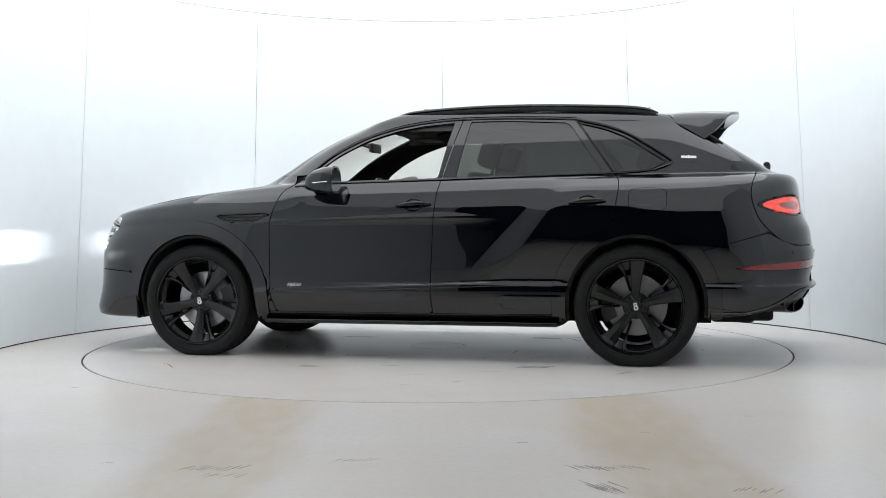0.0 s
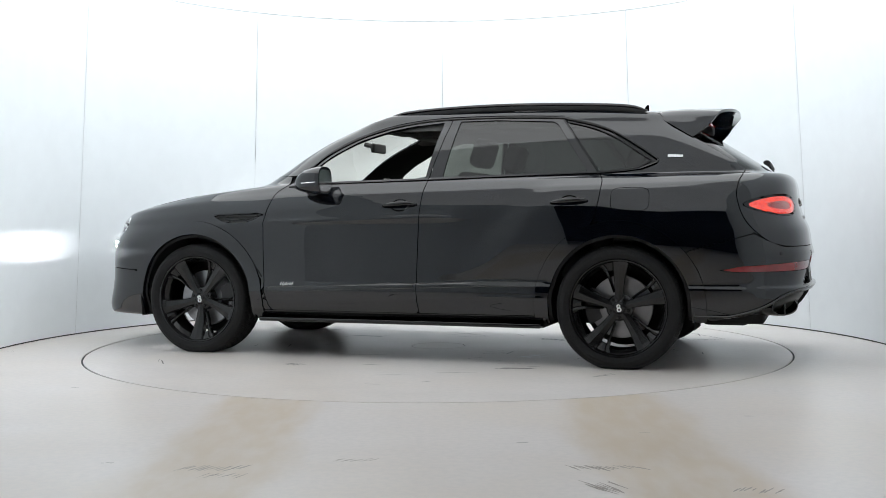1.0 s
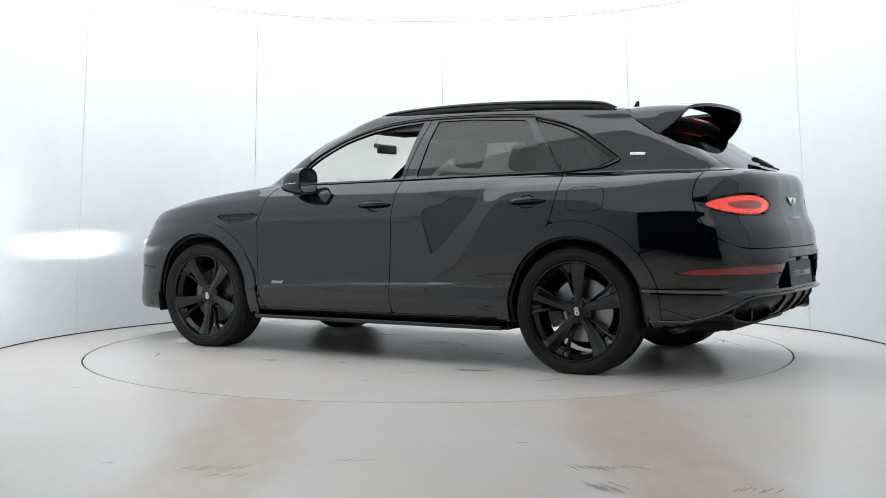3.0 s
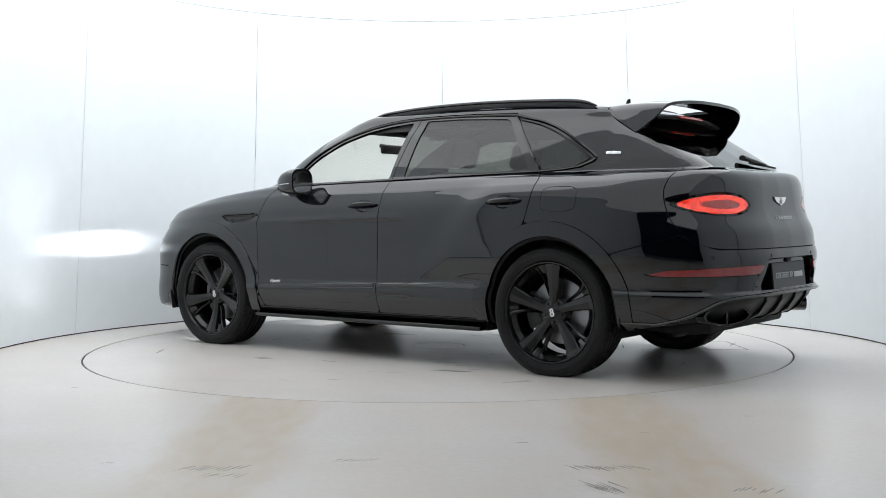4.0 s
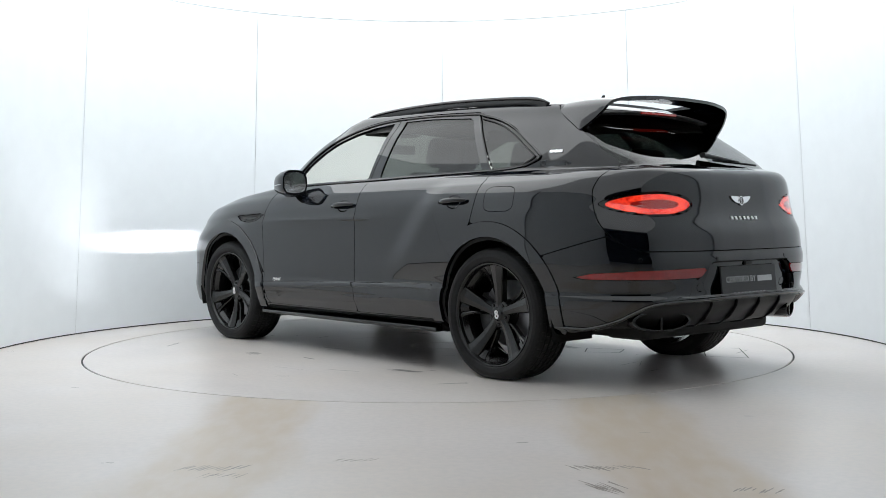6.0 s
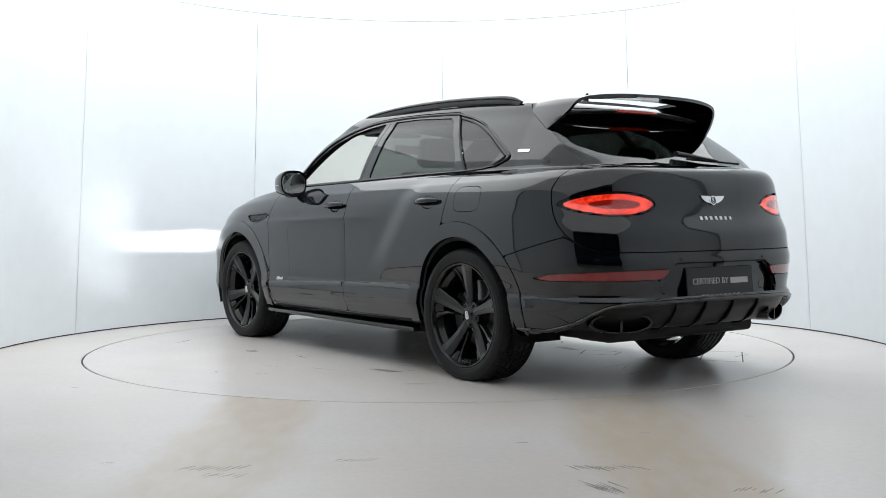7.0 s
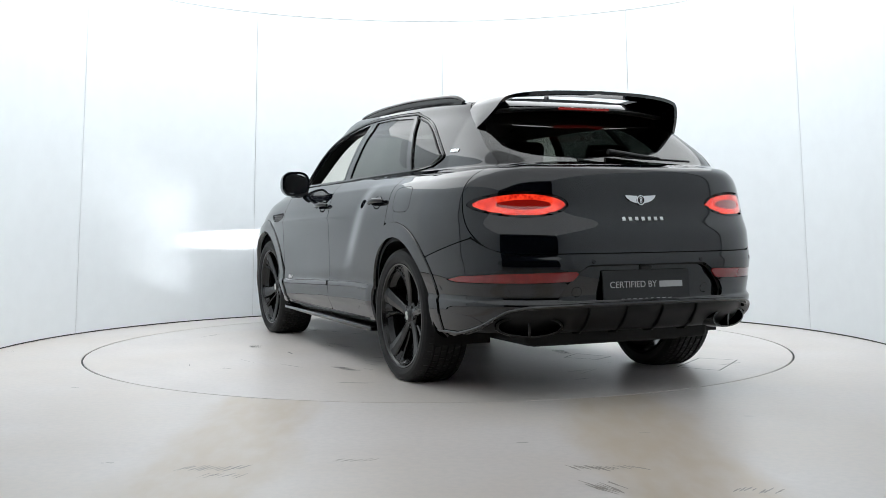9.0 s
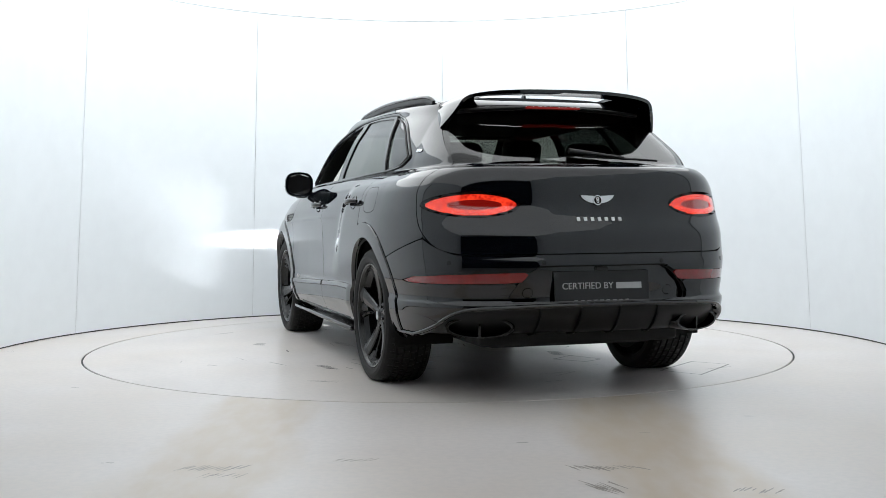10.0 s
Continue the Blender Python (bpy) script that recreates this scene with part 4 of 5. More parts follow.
def wheel_meshes():
    """Meshes of one wheel; the axle is y, the outer face looks to +y."""
    out = {}
    bm = bmesh.new()
    prof = [(0.300, -0.012), (0.312, 0.006), (0.338, 0.014), (0.358, 0.011), (0.375, 0.000), (0.385, -0.016), (0.390, -0.034)]
    y = -0.034
    for gx in (-0.055, -0.100, -0.145, -0.190, -0.235):
        prof += [(TYRE_R, gx + 0.014), (TYRE_R, gx + 0.006), (TYRE_R - 0.008, gx + 0.004), (TYRE_R - 0.008, gx - 0.004), (TYRE_R, gx - 0.006)]
    prof += [(0.389, -0.262), (0.380, -0.280), (0.345, -0.295), (0.312, -0.292), (0.295, -0.270)]
    rings = lathe(bm, prof, 288)
    # slanting cross grooves part the tread into blocks
    for i, ring in enumerate(rings):
        for v in ring:
            rr = math.hypot(v.co.x, v.co.z)
            if rr > TYRE_R - 0.005:
                slant = int(abs(v.co.y + 0.145) * 60) + (2 if v.co.y > -0.145 else 0)
                if (i + slant) % 6 == 0:
                    v.co.x, v.co.z = v.co.x * (1 - 0.006 / rr), v.co.z * (1 - 0.006 / rr)
    # sidewall ribs and shoulder blocks
    for k in range(72):
        a = 2 * math.pi * k / 72
        m = Matrix.Rotation(a, 4, "Y") @ Matrix.Translation((0, -0.019, 0.3838))
        box(bm, -0.0050, 0.0050, -0.016, 0.016, -0.006, 0.0018, 0.0, m @ Matrix.Rotation(radians(-23), 4, "X"))
    for v in bm.verts:
        if v.co.y < -0.03:
            v.co.y = -0.03 + (v.co.y + 0.03) * 0.90
    out["tyre"] = bm
    bm = bmesh.new()
    lathe(bm, [(0.293, -0.27), (0.285, -0.25), (0.262, -0.20), (0.262, -0.06), (0.280, -0.035), (0.290, -0.022), (0.301, -0.012), (0.305, -0.004), (0.302, 0.001), (0.294, -0.001), (0.288, -0.012), (0.283, -0.03), (0.268, -0.06), (0.268, -0.2)], 96)
    out["rim"] = bm
    # one spoke: wide blade with a bevelled ridge, and a thin arm beside it
    bm = bmesh.new()

    def blade(bm, left, right, ys, depth):
        n = len(left)
        rows = []
        for (r, a), (r2, b), yy in zip(left, right, ys):
            pl = Vector((r * math.sin(a), yy, r * math.cos(a)))
            pr = Vector((r2 * math.sin(b), yy, r2 * math.cos(b)))
            mid = (pl + pr) / 2
            up = Vector((0, 0.006, 0))
            rows.append([bm.verts.new(q) for q in (pl - Vector((0, depth, 0)), pl - Vector((0, 0.006, 0)), pl.lerp(mid, 0.15) , mid + up, pr.lerp(mid, 0.15), pr - Vector((0, 0.006, 0)), pr - Vector((0, depth, 0)))])
        for p, q in zip(rows, rows[1:]):
            for k in range(6):
                bm.faces.new((p[k], p[k + 1], q[k + 1], q[k]))
        bm.faces.new(rows[0][::-1])
        bm.faces.new(rows[-1])
    blade(bm, [(0.04, -0.62), (0.09, -0.33), (0.15, -0.265), (0.21, -0.25), (0.27, -0.26), (0.298, -0.275)],
          [(0.04, 0.62), (0.09, 0.29), (0.15, 0.17), (0.21, 0.125), (0.27, 0.10), (0.298, 0.09)],
          [-0.020, -0.020, -0.014, -0.002, 0.012, 0.024], 0.045)
    blade(bm, [(0.10, 0.24), (0.15, 0.25), (0.21, 0.24), (0.262, 0.27), (0.296, 0.31)],
          [(0.10, 0.38), (0.15, 0.35), (0.21, 0.325), (0.262, 0.37), (0.296, 0.45)],
          [-0.036, -0.032, -0.020, -0.004, 0.014], 0.032)
    blade(bm, [(0.238, 0.08), (0.255, 0.08), (0.272, 0.08), (0.296, 0.08)], [(0.238, 0.265), (0.255, 0.27), (0.272, 0.28), (0.296, 0.32)], [-0.014, -0.006, 0.002, 0.015], 0.02)
    bmesh.ops.recalc_face_normals(bm, faces=bm.faces)
    out["spoke"] = bm
    bm = bmesh.new()
    lathe(bm, [(0.0, -0.004), (0.026, -0.005), (0.034, -0.008), (0.040, -0.014), (0.075, -0.024), (0.082, -0.030), (0.085, -0.06), (0.085, -0.12)], 48)
    for k in range(5):
        a = 2 * math.pi * (k + 0.5) / 5
        lathe(bm, [(0.0, -0.012), (0.006, -0.012), (0.009, -0.016), (0.0095, -0.03)], 8, "y", Matrix.Translation((0.060 * math.sin(a), 0, 0.060 * math.cos(a))))
    out["hub"] = bm
    bm = bmesh.new()
    lathe(bm, [(0.06, -0.105), (0.195, -0.105), (0.197, -0.108), (0.197, -0.136), (0.195, -0.139), (0.06, -0.139)], 72, closed=True)
    out["brake_disc"] = bm
    bm = bmesh.new()
    pts = [(0.135, a) for a in np.linspace(-0.55, 0.55, 12)] + [(0.225, a) for a in np.linspace(0.55, -0.55, 12)]
    place = Matrix.Rotation(radians(90), 4, "X") @ Matrix.Translation((0, 0, 0.085))
    slab(bm, [(r * math.sin(a), r * math.cos(a)) for r, a in pts], 0.075, place)
    bmesh.ops.recalc_face_normals(bm, faces=bm.faces)
    bmesh.ops.bevel(bm, geom=bm.edges[:], offset=0.004, segments=2, affect="EDGES")
    out["caliper"] = bm
    # round two-lobed emblem on the cap, as plain shapes
    bm = bmesh.new()
    for cz, r in ((0.0105, 0.0125), (-0.0115, 0.0150)):
        lathe(bm, [(r, -0.004), (r, 0.0), (r * 0.45, 0.0), (r * 0.45, -0.004)], 20, "y", Matrix.Translation((0, 0, cz)), closed=True)
    out["emblem"] = bm
    # dark well behind the wheel
    bm = bmesh.new()
    lathe(bm, [(0.0, -0.24), (0.255, -0.24)], 32)
    lathe(bm, [(0.0, -0.15), (0.05, -0.15), (0.05, -0.40), (0.0, -0.40)], 16)
    out["axle"] = bm
    return out


WHEEL_MATS = {"tyre": RUBBER, "rim": RIM_BLACK, "spoke": RIM_BLACK, "hub": RIM_BLACK, "brake_disc": STEEL, "caliper": CALIPER, "emblem": WHITE_MARK, "axle": DARK_VOID}
WHEEL_LABELS = {"tyre": "black rubber tyre with grooved tread", "rim": "gloss black alloy rim", "emblem": "small white round emblem", "brake_disc": "bare steel brake disc"}


def build_wheels():
    meshes = {}
    for nm, bm in wheel_meshes().items():
        me = bpy.data.meshes.new(nm)
        if nm == "tyre":
            for v in bm.verts:      # the tread settles flat on the floor
                if v.co.z < 0.002 - HUB_Z:
                    v.co.z = 0.002 - HUB_Z
        bm.to_mesh(me)
        bm.free()
        me.materials.append(WHEEL_MATS[nm])
        me.shade_smooth()
        me.set_sharp_from_angle(angle=radians(8))
        meshes[nm] = me
    for cx_, cy_, spin, flip in ((HUB_X, 0.909, 180, 1), (-HUB_X, 0.917, 2, 1), (HUB_X, -0.909, 40, -1), (-HUB_X, -0.917, 15, -1)):
        w = new("wheel")
        w.parent = car
        w.matrix_basis = pose(cx_, cy_, HUB_Z, 0, 0, (0 if flip > 0 else 180) + (1.5 if cx_ < 0 else 1.0))
        tagged(w, "black five-spoke alloy wheel with low tyre")
        for nm, me in meshes.items():
            turns = [spin + 72 * k for k in range(5)] if nm == "spoke" else [spin]
            for a in turns:
                o = new(nm, me)
                o.parent = w
                if nm == "caliper":
                    a = (90 if cx_ > 0 else -90) if flip > 0 else (-90 if cx_ > 0 else 90)
                    a = -a if cx_ > 0 else -a
                if nm == "emblem":
                    a = 12
                if nm == "tyre":
                    a = 0
                o.matrix_basis = pose(0, 0.036 if nm in ("tyre", "rim") else 0, 0, 0, a, 0)
                if nm in WHEEL_LABELS:
                    tagged(o, WHEEL_LABELS[nm])
        # wheel house
        bm = bmesh.new()
        s = 1 if cy_ > 0 else -1
        m = Matrix.Translation((cx_ - 0.002, 0, 0.39))
        rows = []
        for i in range(33):
            a = math.pi * i / 32
            rows.append([bm.verts.new((cx_ + 0.462 * math.cos(a), s * yy, 0.39 + 0.462 * math.sin(a))) for yy in (0.945, 0.60)])
        rows = [[bm.verts.new((cx_ + 0.462, s * yy, 0.25)) for yy in (0.93, 0.60)]] + rows + [[bm.verts.new((cx_ - 0.462, s * yy, 0.25)) for yy in (0.93, 0.60)]]
        for p, q in zip(rows, rows[1:]):
            bm.faces.new((p[0], p[1], q[1], q[0]))
        bm.faces.new([r[1] for r in rows])
        bmesh.ops.solidify(bm, geom=bm.faces[:], thickness=0.01)
        part("wheel_house", bm, DARK_VOID, car)


build_wheels()


# ---------------------------------------------------------------- underside
def build_underside():
    bm = bmesh.new()
    box(bm, -1.02, 1.02, -0.88, 0.88, 0.235, 0.33, 0.02)
    box(bm, -2.35, -1.0, -0.58, 0.58, 0.265, 0.40, 0.03)
    box(bm, 1.0, 2.30, -0.58, 0.58, 0.25, 0.40, 0.03)
    part("floor_pan", bm, DARK_VOID, car, "black underbody")
    for s in (1, -1):
        bm = bmesh.new()
        box(bm, -1.01, 0.99, min(s * 0.84, s * 0.965), max(s * 0.84, s * 0.965), 0.240, 0.268, 0.008)
        part("side_skirt", bm, GLOSS_BLACK, car, "gloss black side skirt")
    bm = bmesh.new()
    for s in (1, -1):
        tube(bm, [(-1.2, s * 0.35, 0.27), (-1.8, s * 0.42, 0.29), (-2.3, s * 0.55, 0.36)], 0.045, 12)
    box(bm, -2.25, -1.95, -0.5, 0.5, 0.245, 0.33, 0.04)
    part("silencer", bm, DARK_VOID, car, "black exhaust silencer")


build_underside()


# ---------------------------------------------------------------- roof rails, aerial, spoiler
def build_roof_parts():
    for s in (1, -1):
        bm = bmesh.new()
        pts = spline([(0.175, s * 0.60, 1.622), (0.10, s * 0.612, 1.643), (-0.009, s * 0.62, 1.663), (-0.30, s * 0.625, 1.680), (-0.64, s * 0.625, 1.686), (-1.00, s * 0.62, 1.680), (-1.39, s * 0.61, 1.662), (-1.54, s * 0.60, 1.645), (-1.625, s * 0.595, 1.618)], 5)
        tube(bm, pts, [0.007 + 0.009 * min(1, 8 * i / len(pts), 8 * (len(pts) - 1 - i) / len(pts)) for i in range(len(pts))], 10, 0.8)
        part("roof_rail", bm, GLOSS_BLACK, car, "gloss black roof rail")
        bm = bmesh.new()
        pts = [(p[0], p[1], p[2] - 0.020) for p in pts]
        tube(bm, pts[1:-1], 0.012, 8, 1.7)
        part("rail_base", bm, SATIN_BLACK, car)
    bm = bmesh.new()
    slab(bm, [(-1.42, 1.645), (-1.50, 1.668), (-1.525, 1.712), (-1.542, 1.714), (-1.545, 1.64)], 0.014, Matrix(((1, 0, 0, 0), (0, 0, 1, -0.007), (0, 1, 0, 0.0), (0, 0, 0, 1))))
    bmesh.ops.recalc_face_normals(bm, faces=bm.faces)
    bmesh.ops.bevel(bm, geom=bm.edges[:], offset=0.004, segments=2, affect="EDGES")
    part("aerial_fin", bm, GLOSS_BLACK, car, "small black aerial fin")
    # spoiler: one shell from the roof's end to the wing's tips and down both pillars, with two slots
    lead = spline([(-1.640, 0.0, 1.634), (-1.640, 0.25, 1.632), (-1.635, 0.42, 1.624), (-1.630, 0.525, 1.613), (-1.665, 0.578, 1.590), (-1.725, 0.606, 1.558), (-1.82, 0.634, 1.500), (-1.915, 0.656, 1.441)], 7)
    trail = spline([(-2.150, 0.0, 1.643), (-2.140, 0.25, 1.639), (-2.110, 0.42, 1.629), (-2.080, 0.525, 1.612), (-2.060, 0.568, 1.588), (-2.035, 0.592, 1.548), (-1.985, 0.622, 1.495), (-1.917, 0.656, 1.440)], 7)
    steps = 14
    bm = bmesh.new()
    rows = []
    half = len(lead) - 1
    for i in range(-half, half + 1):
        k, sgn = abs(i), (1 if i >= 0 else -1)
        a, b = Vector(lead[k]), Vector(trail[k])
        fall = smooth01(np.array(float(k)), half * 0.42, half * 0.62)
        row = []
        for j in range(steps + 1):
            u = j / steps
            p = a.lerp(b, u)
            arc = math.sin(math.pi * u)
            p.z += 0.010 * arc * (1 - fall)
            p.y += 0.007 * arc * float(fall) * min(1, (half - k) / 8)
            row.append(bm.verts.new((p.x, sgn * p.y, p.z)))
        rows.append(row)
    for p, q in zip(rows, rows[1:]):
        for j in range(steps):
            mid = (p[j].co + q[j + 1].co) / 2
            if 0.018 < abs(mid.y) < 0.40 and 2 <= j <= 7:
                continue
            bm.faces.new((p[j], p[j + 1], q[j + 1], q[j]))
    bmesh.ops.recalc_face_normals(bm, faces=bm.faces)
    top = max(bm.faces, key=lambda f: f.calc_center_median().z)
    if top.normal.z < 0:
        bmesh.ops.reverse_faces(bm, faces=bm.faces)
    bmesh.ops.solidify(bm, geom=bm.faces[:], thickness=0.018)
    sp = part("spoiler", bm, PAINT, car, "gloss black tailgate spoiler with two slots")
    # black panel under the slots, with the brake lamp in its edge
    bm = bmesh.new()
    rows = []
    for i in range(25):
        y = -0.55 + 1.1 * i / 24
        d = 0.13 * y * y
        rows.append([bm.verts.new((x + d, y, z - 0.10 * y * y)) for x, z in ((-1.66, 1.604), (-1.80, 1.590), (-1.955, 1.572), (-1.968, 1.563), (-1.955, 1.552), (-1.80, 1.556), (-1.66, 1.580))])
    for p, q in zip(rows, rows[1:]):
        for k in range(7):
            bm.faces.new((p[k], p[(k + 1) % 7], q[(k + 1) % 7], q[k]))
    bm.faces.new(rows[0])
    bm.faces.new(rows[-1][::-1])
    bmesh.ops.recalc_face_normals(bm, faces=bm.faces)
    part("spoiler_base", bm, DARK_VOID, sp, "black plastic panel under the slots")
    bm = bmesh.new()
    box(bm, -1.974, -1.955, -0.165, 0.165, 1.553, 1.567, 0.004)
    part("high_brake_lamp", bm, RED_DARK, sp, "thin dark red brake lamp")


build_roof_parts()


# ---------------------------------------------------------------- tail: badge, lettering bars, plate, exhausts, wiper
def bar_on_rear(bm, y0, y1, z0, z1, proud=0.004, depth=0.0, slant=0.0):
    ps = []
    for y, z in ((y0, z0), (y1, z0), (y1, z1), (y0, z1)):
        p, n = on_rear(y, z)
        ps.append((p - Vector((-1, 0, 0)) * depth, n))
    a = [bm.verts.new(p + n * 0.0005) for p, n in ps]
    b = [bm.verts.new(p + n * proud) for p, n in ps]
    bm.faces.new(b)
    for i in range(4):
        bm.faces.new((a[i], a[(i + 1) % 4], b[(i + 1) % 4], b[i]))


def build_tail():
    # winged emblem: two wings and a round middle, as plain shapes
    em = new("badge")
    em.parent = car
    tagged(em, "small bright winged metal badge")
    for s in (1, -1):
        bm = bmesh.new()
        p, n = on_rear(0.0, 1.040)
        m = frame_on(p, n, (0, s, 0))
        flip = 1 if (m.to_3x3() @ Vector((0, 1, 0))).z > 0 else -1
        wing = [(u, v * flip) for u, v in ((0.020, 0.012), (0.095, 0.016), (0.085, 0.000), (0.066, -0.014), (0.045, -0.022), (0.022, -0.026))]
        slab(bm, wing, 0.006, m @ Matrix.Translation((0, 0, 0.001)))
        bmesh.ops.recalc_face_normals(bm, faces=bm.faces)
        part("wing", bm, CHROME, em)
    p, n = on_rear(0.0, 1.030)
    bm = bmesh.new()
    lathe(bm, [(0.0, 0.006), (0.020, 0.006), (0.0215, 0.005), (0.022, 0.0)], 28, "z", frame_on(p, n, (0, 1, 0)))
    disc = part("badge_disc", bm, GLOSS_BLACK, em, "black badge centre")
    bm = bmesh.new()
    lathe(bm, [(0.0205, 0.006), (0.0205, 0.009), (0.026, 0.009), (0.027, 0.0)], 28, "z", frame_on(p, n, (0, 1, 0)))
    for cz, r in ((0.0075, 0.0075), (-0.0075, 0.0085)):
        lathe(bm, [(r, 0.006), (r, 0.009), (r * 0.5, 0.009), (r * 0.5, 0.006)], 16, "z", frame_on(p, n, (0, 1, 0)) @ Matrix.Translation((0, cz, 0)), closed=True)
    part("badge_ring", bm, CHROME, em)
    # seven bright bars where the maker's name stands
    for k in range(7):
        yc = 0.117 - k * 0.039
        bm = bmesh.new()
        bar_on_rear(bm, yc + 0.009, yc - 0.009, 0.923, 0.942)
        part("nameplate_bar", bm, SATIN_SILVER, car)
    # dark plate with its line of writing
    pl = new("number_plate")
    pl.parent = car
    tagged(pl, "dark show plate with pale grey lettering")
    bm = bmesh.new()
    m = Matrix(((0, 0, -1, -2.590), (-1, 0, 0, 0), (0, 1, 0, 0.590), (0, 0, 0, 1)))
    tilt = Matrix.Rotation(radians(-6), 4, "X")
    M = m @ tilt
    slab(bm, [(-0.265, -0.076), (0.265, -0.076), (0.265, 0.076), (-0.265, 0.076)], 0.010, M)
    bmesh.ops.recalc_face_normals(bm, faces=bm.faces)
    part("plate", bm, PLATE, pl)
    cu = bpy.data.curves.new("plate_text", "FONT")
    cu.body = "CERTIFIED BY"
    cu.size, cu.extrude = 0.043, 0.0008
    cu.align_x, cu.align_y = "LEFT", "CENTER"
    tmp = bpy.data.objects.new("plate_text", cu)
    me = bpy.data.meshes.new_from_object(tmp)
    bpy.data.objects.remove(tmp)
    me.materials.append(LETTER_GREY)
    xs = [v.co.x for v in me.vertices]
    k = 0.285 / (max(xs) - min(xs))
    tx = new("lettering", me)
    tx.parent = pl
    me.transform(Matrix.Translation((-0.223, 0, 0.0115)) @ Matrix.Diagonal((k, k, 1, 1)) @ Matrix.Translation((-min(xs), 0, 0)))
    tx.matrix_basis = M
    bm = bmesh.new()
    slab(bm, [(0.078, -0.016), (0.222, -0.016), (0.222, 0.016), (0.078, 0.016)], 0.0008, M @ Matrix.Translation((0, 0, 0.011)))
    bmesh.ops.recalc_face_normals(bm, faces=bm.faces)
    part("lettering_bar", bm, LETTER_GREY, pl)
    bm = bmesh.new()
    for i in range(9):
        u = -0.16 + i * 0.036
        slab(bm, [(u, -0.074), (u + 0.020, -0.074), (u + 0.020, -0.0715), (u, -0.0715)], 0.0006, M @ Matrix.Translation((0, 0, 0.0105)))
    bmesh.ops.recalc_face_normals(bm, faces=bm.faces)
    part("small_print", bm, LETTER_GREY, pl)
    bm = bmesh.new()
    box(bm, -2.60, -2.535, -0.035, 0.035, 0.668, 0.690, 0.006)
    part("tailgate_release", bm, SATIN_BLACK, car, "black plastic tailgate release")
    # parking sensors and towing-eye cap
    for y in (-0.78, -0.33, 0.33, 0.78):
        p, n = on_rear(y, 0.715)
        bm = bmesh.new()
        lathe(bm, [(0.0, 0.002), (0.009, 0.002), (0.011, 0.0)], 20, "z", frame_on(p, n, (0, 1, 0)))
        part("parking_sensor", bm, GLOSS_BLACK, car)
    for s in (1, -1):
        p, n = on_rear(s * 0.400, 0.552)
        p = p - n * 0.040
        bm = bmesh.new()
        lathe(bm, [(0.0, 0.002), (0.026, 0.002), (0.028, 0.0)], 28, "z", frame_on(p, n, (0, 1, 0)))
        part("towing_eye_cap", bm, PAINT, car)
        # exhaust: oval frame with two pipes
        ex = new("exhaust_tip")
        ex.parent = car
        tagged(ex, "gloss black twin oval exhaust tip")
        m = Matrix(((-1, 0, 0, -2.462), (0, 1, 0, s * 0.620), (0, 0, 1, 0.384), (0, 0, 0, 1))) @ Matrix.Rotation(radians(s * 24), 4, "Z")
        bm = bmesh.new()
        ring = []
        for u, r in ((-0.12, 1.0), (0.0, 1.0), (0.012, 0.97), (0.012, 0.91), (-0.10, 0.88)):
            ring.append([bm.verts.new(m @ Vector((u, 0.178 * r * math.copysign(abs(math.cos(t)) ** 0.9, math.cos(t)), (0.056 * r - (0.003 if r < 0.95 else 0)) * math.copysign(abs(math.sin(t)) ** 0.9, math.sin(t))))) for t in np.linspace(0, 2 * math.pi, 48, endpoint=False)])
        for p, q in zip(ring, ring[1:]):
            for i in range(48):
                bm.faces.new((p[i], p[(i + 1) % 48], q[(i + 1) % 48], q[i]))
        bm.faces.new(ring[-1])
        bmesh.ops.recalc_face_normals(bm, faces=bm.faces)
        part("pipe_rim", bm, GLOSS_BLACK, ex)
        bm = bmesh.new()
        box(bm, -0.09, 0.010, -0.007, 0.007, -0.050, 0.050, 0.003, m)
        part("pipe_divider", bm, GLOSS_BLACK, ex)
        bm = bmesh.new()
        for side in (-1, 1):
            pts = []
            for t in np.linspace(0, 2 * math.pi, 33):
                yy = 0.160 * math.cos(t)
                pts.append(m @ Vector((0.013, yy if side * yy > 0.010 else side * 0.010, 0.049 * math.sin(t))))
            tube(bm, pts, 0.0022, 5)
        part("pipe_edge", bm, CALIPER, ex, "thin worn metal edge")
    # diffuser fins
    for y in (-0.33, -0.11, 0.11, 0.33):
        bm = bmesh.new()
        c = 0.27 * abs(y) ** 3
        pts = [(-2.52 + c, 0.492), (-2.602 + c, 0.486), (-2.598 + c, 0.450), (-2.552 + c, 0.380), (-2.48 + c, 0.335), (-2.40, 0.325), (-2.40, 0.49)]
        slab(bm, pts, 0.012, Matrix(((1, 0, 0, 0), (0, 0, 1, y - 0.006), (0, 1, 0, 0), (0, 0, 0, 1))))
        bmesh.ops.recalc_face_normals(bm, faces=bm.faces)
        bmesh.ops.bevel(bm, geom=bm.edges[:], offset=0.003, segments=2, affect="EDGES")
        part("diffuser_fin", bm, DIFFUSER, car)
    # wiper
    wp = new("rear_wiper")
    wp.parent = car
    tagged(wp, "black rear wiper parked along the glass")
    p0, n0 = on_rear(-0.02, 1.262)
    bm = bmesh.new()
    pts = []
    for i in range(9):
        t = i / 8
        p, n = on_rear(0.065 - 0.31 * t, 1.274 - 0.026 * t)
        pts.append(p + n * (0.026 - 0.010 * t))
    tube(bm, pts, [0.023 - 0.013 * i / 8 for i in range(9)], 10, 0.7)
    part("wiper_arm", bm, SATIN_BLACK, wp)
    bm = bmesh.new()
    pts = []
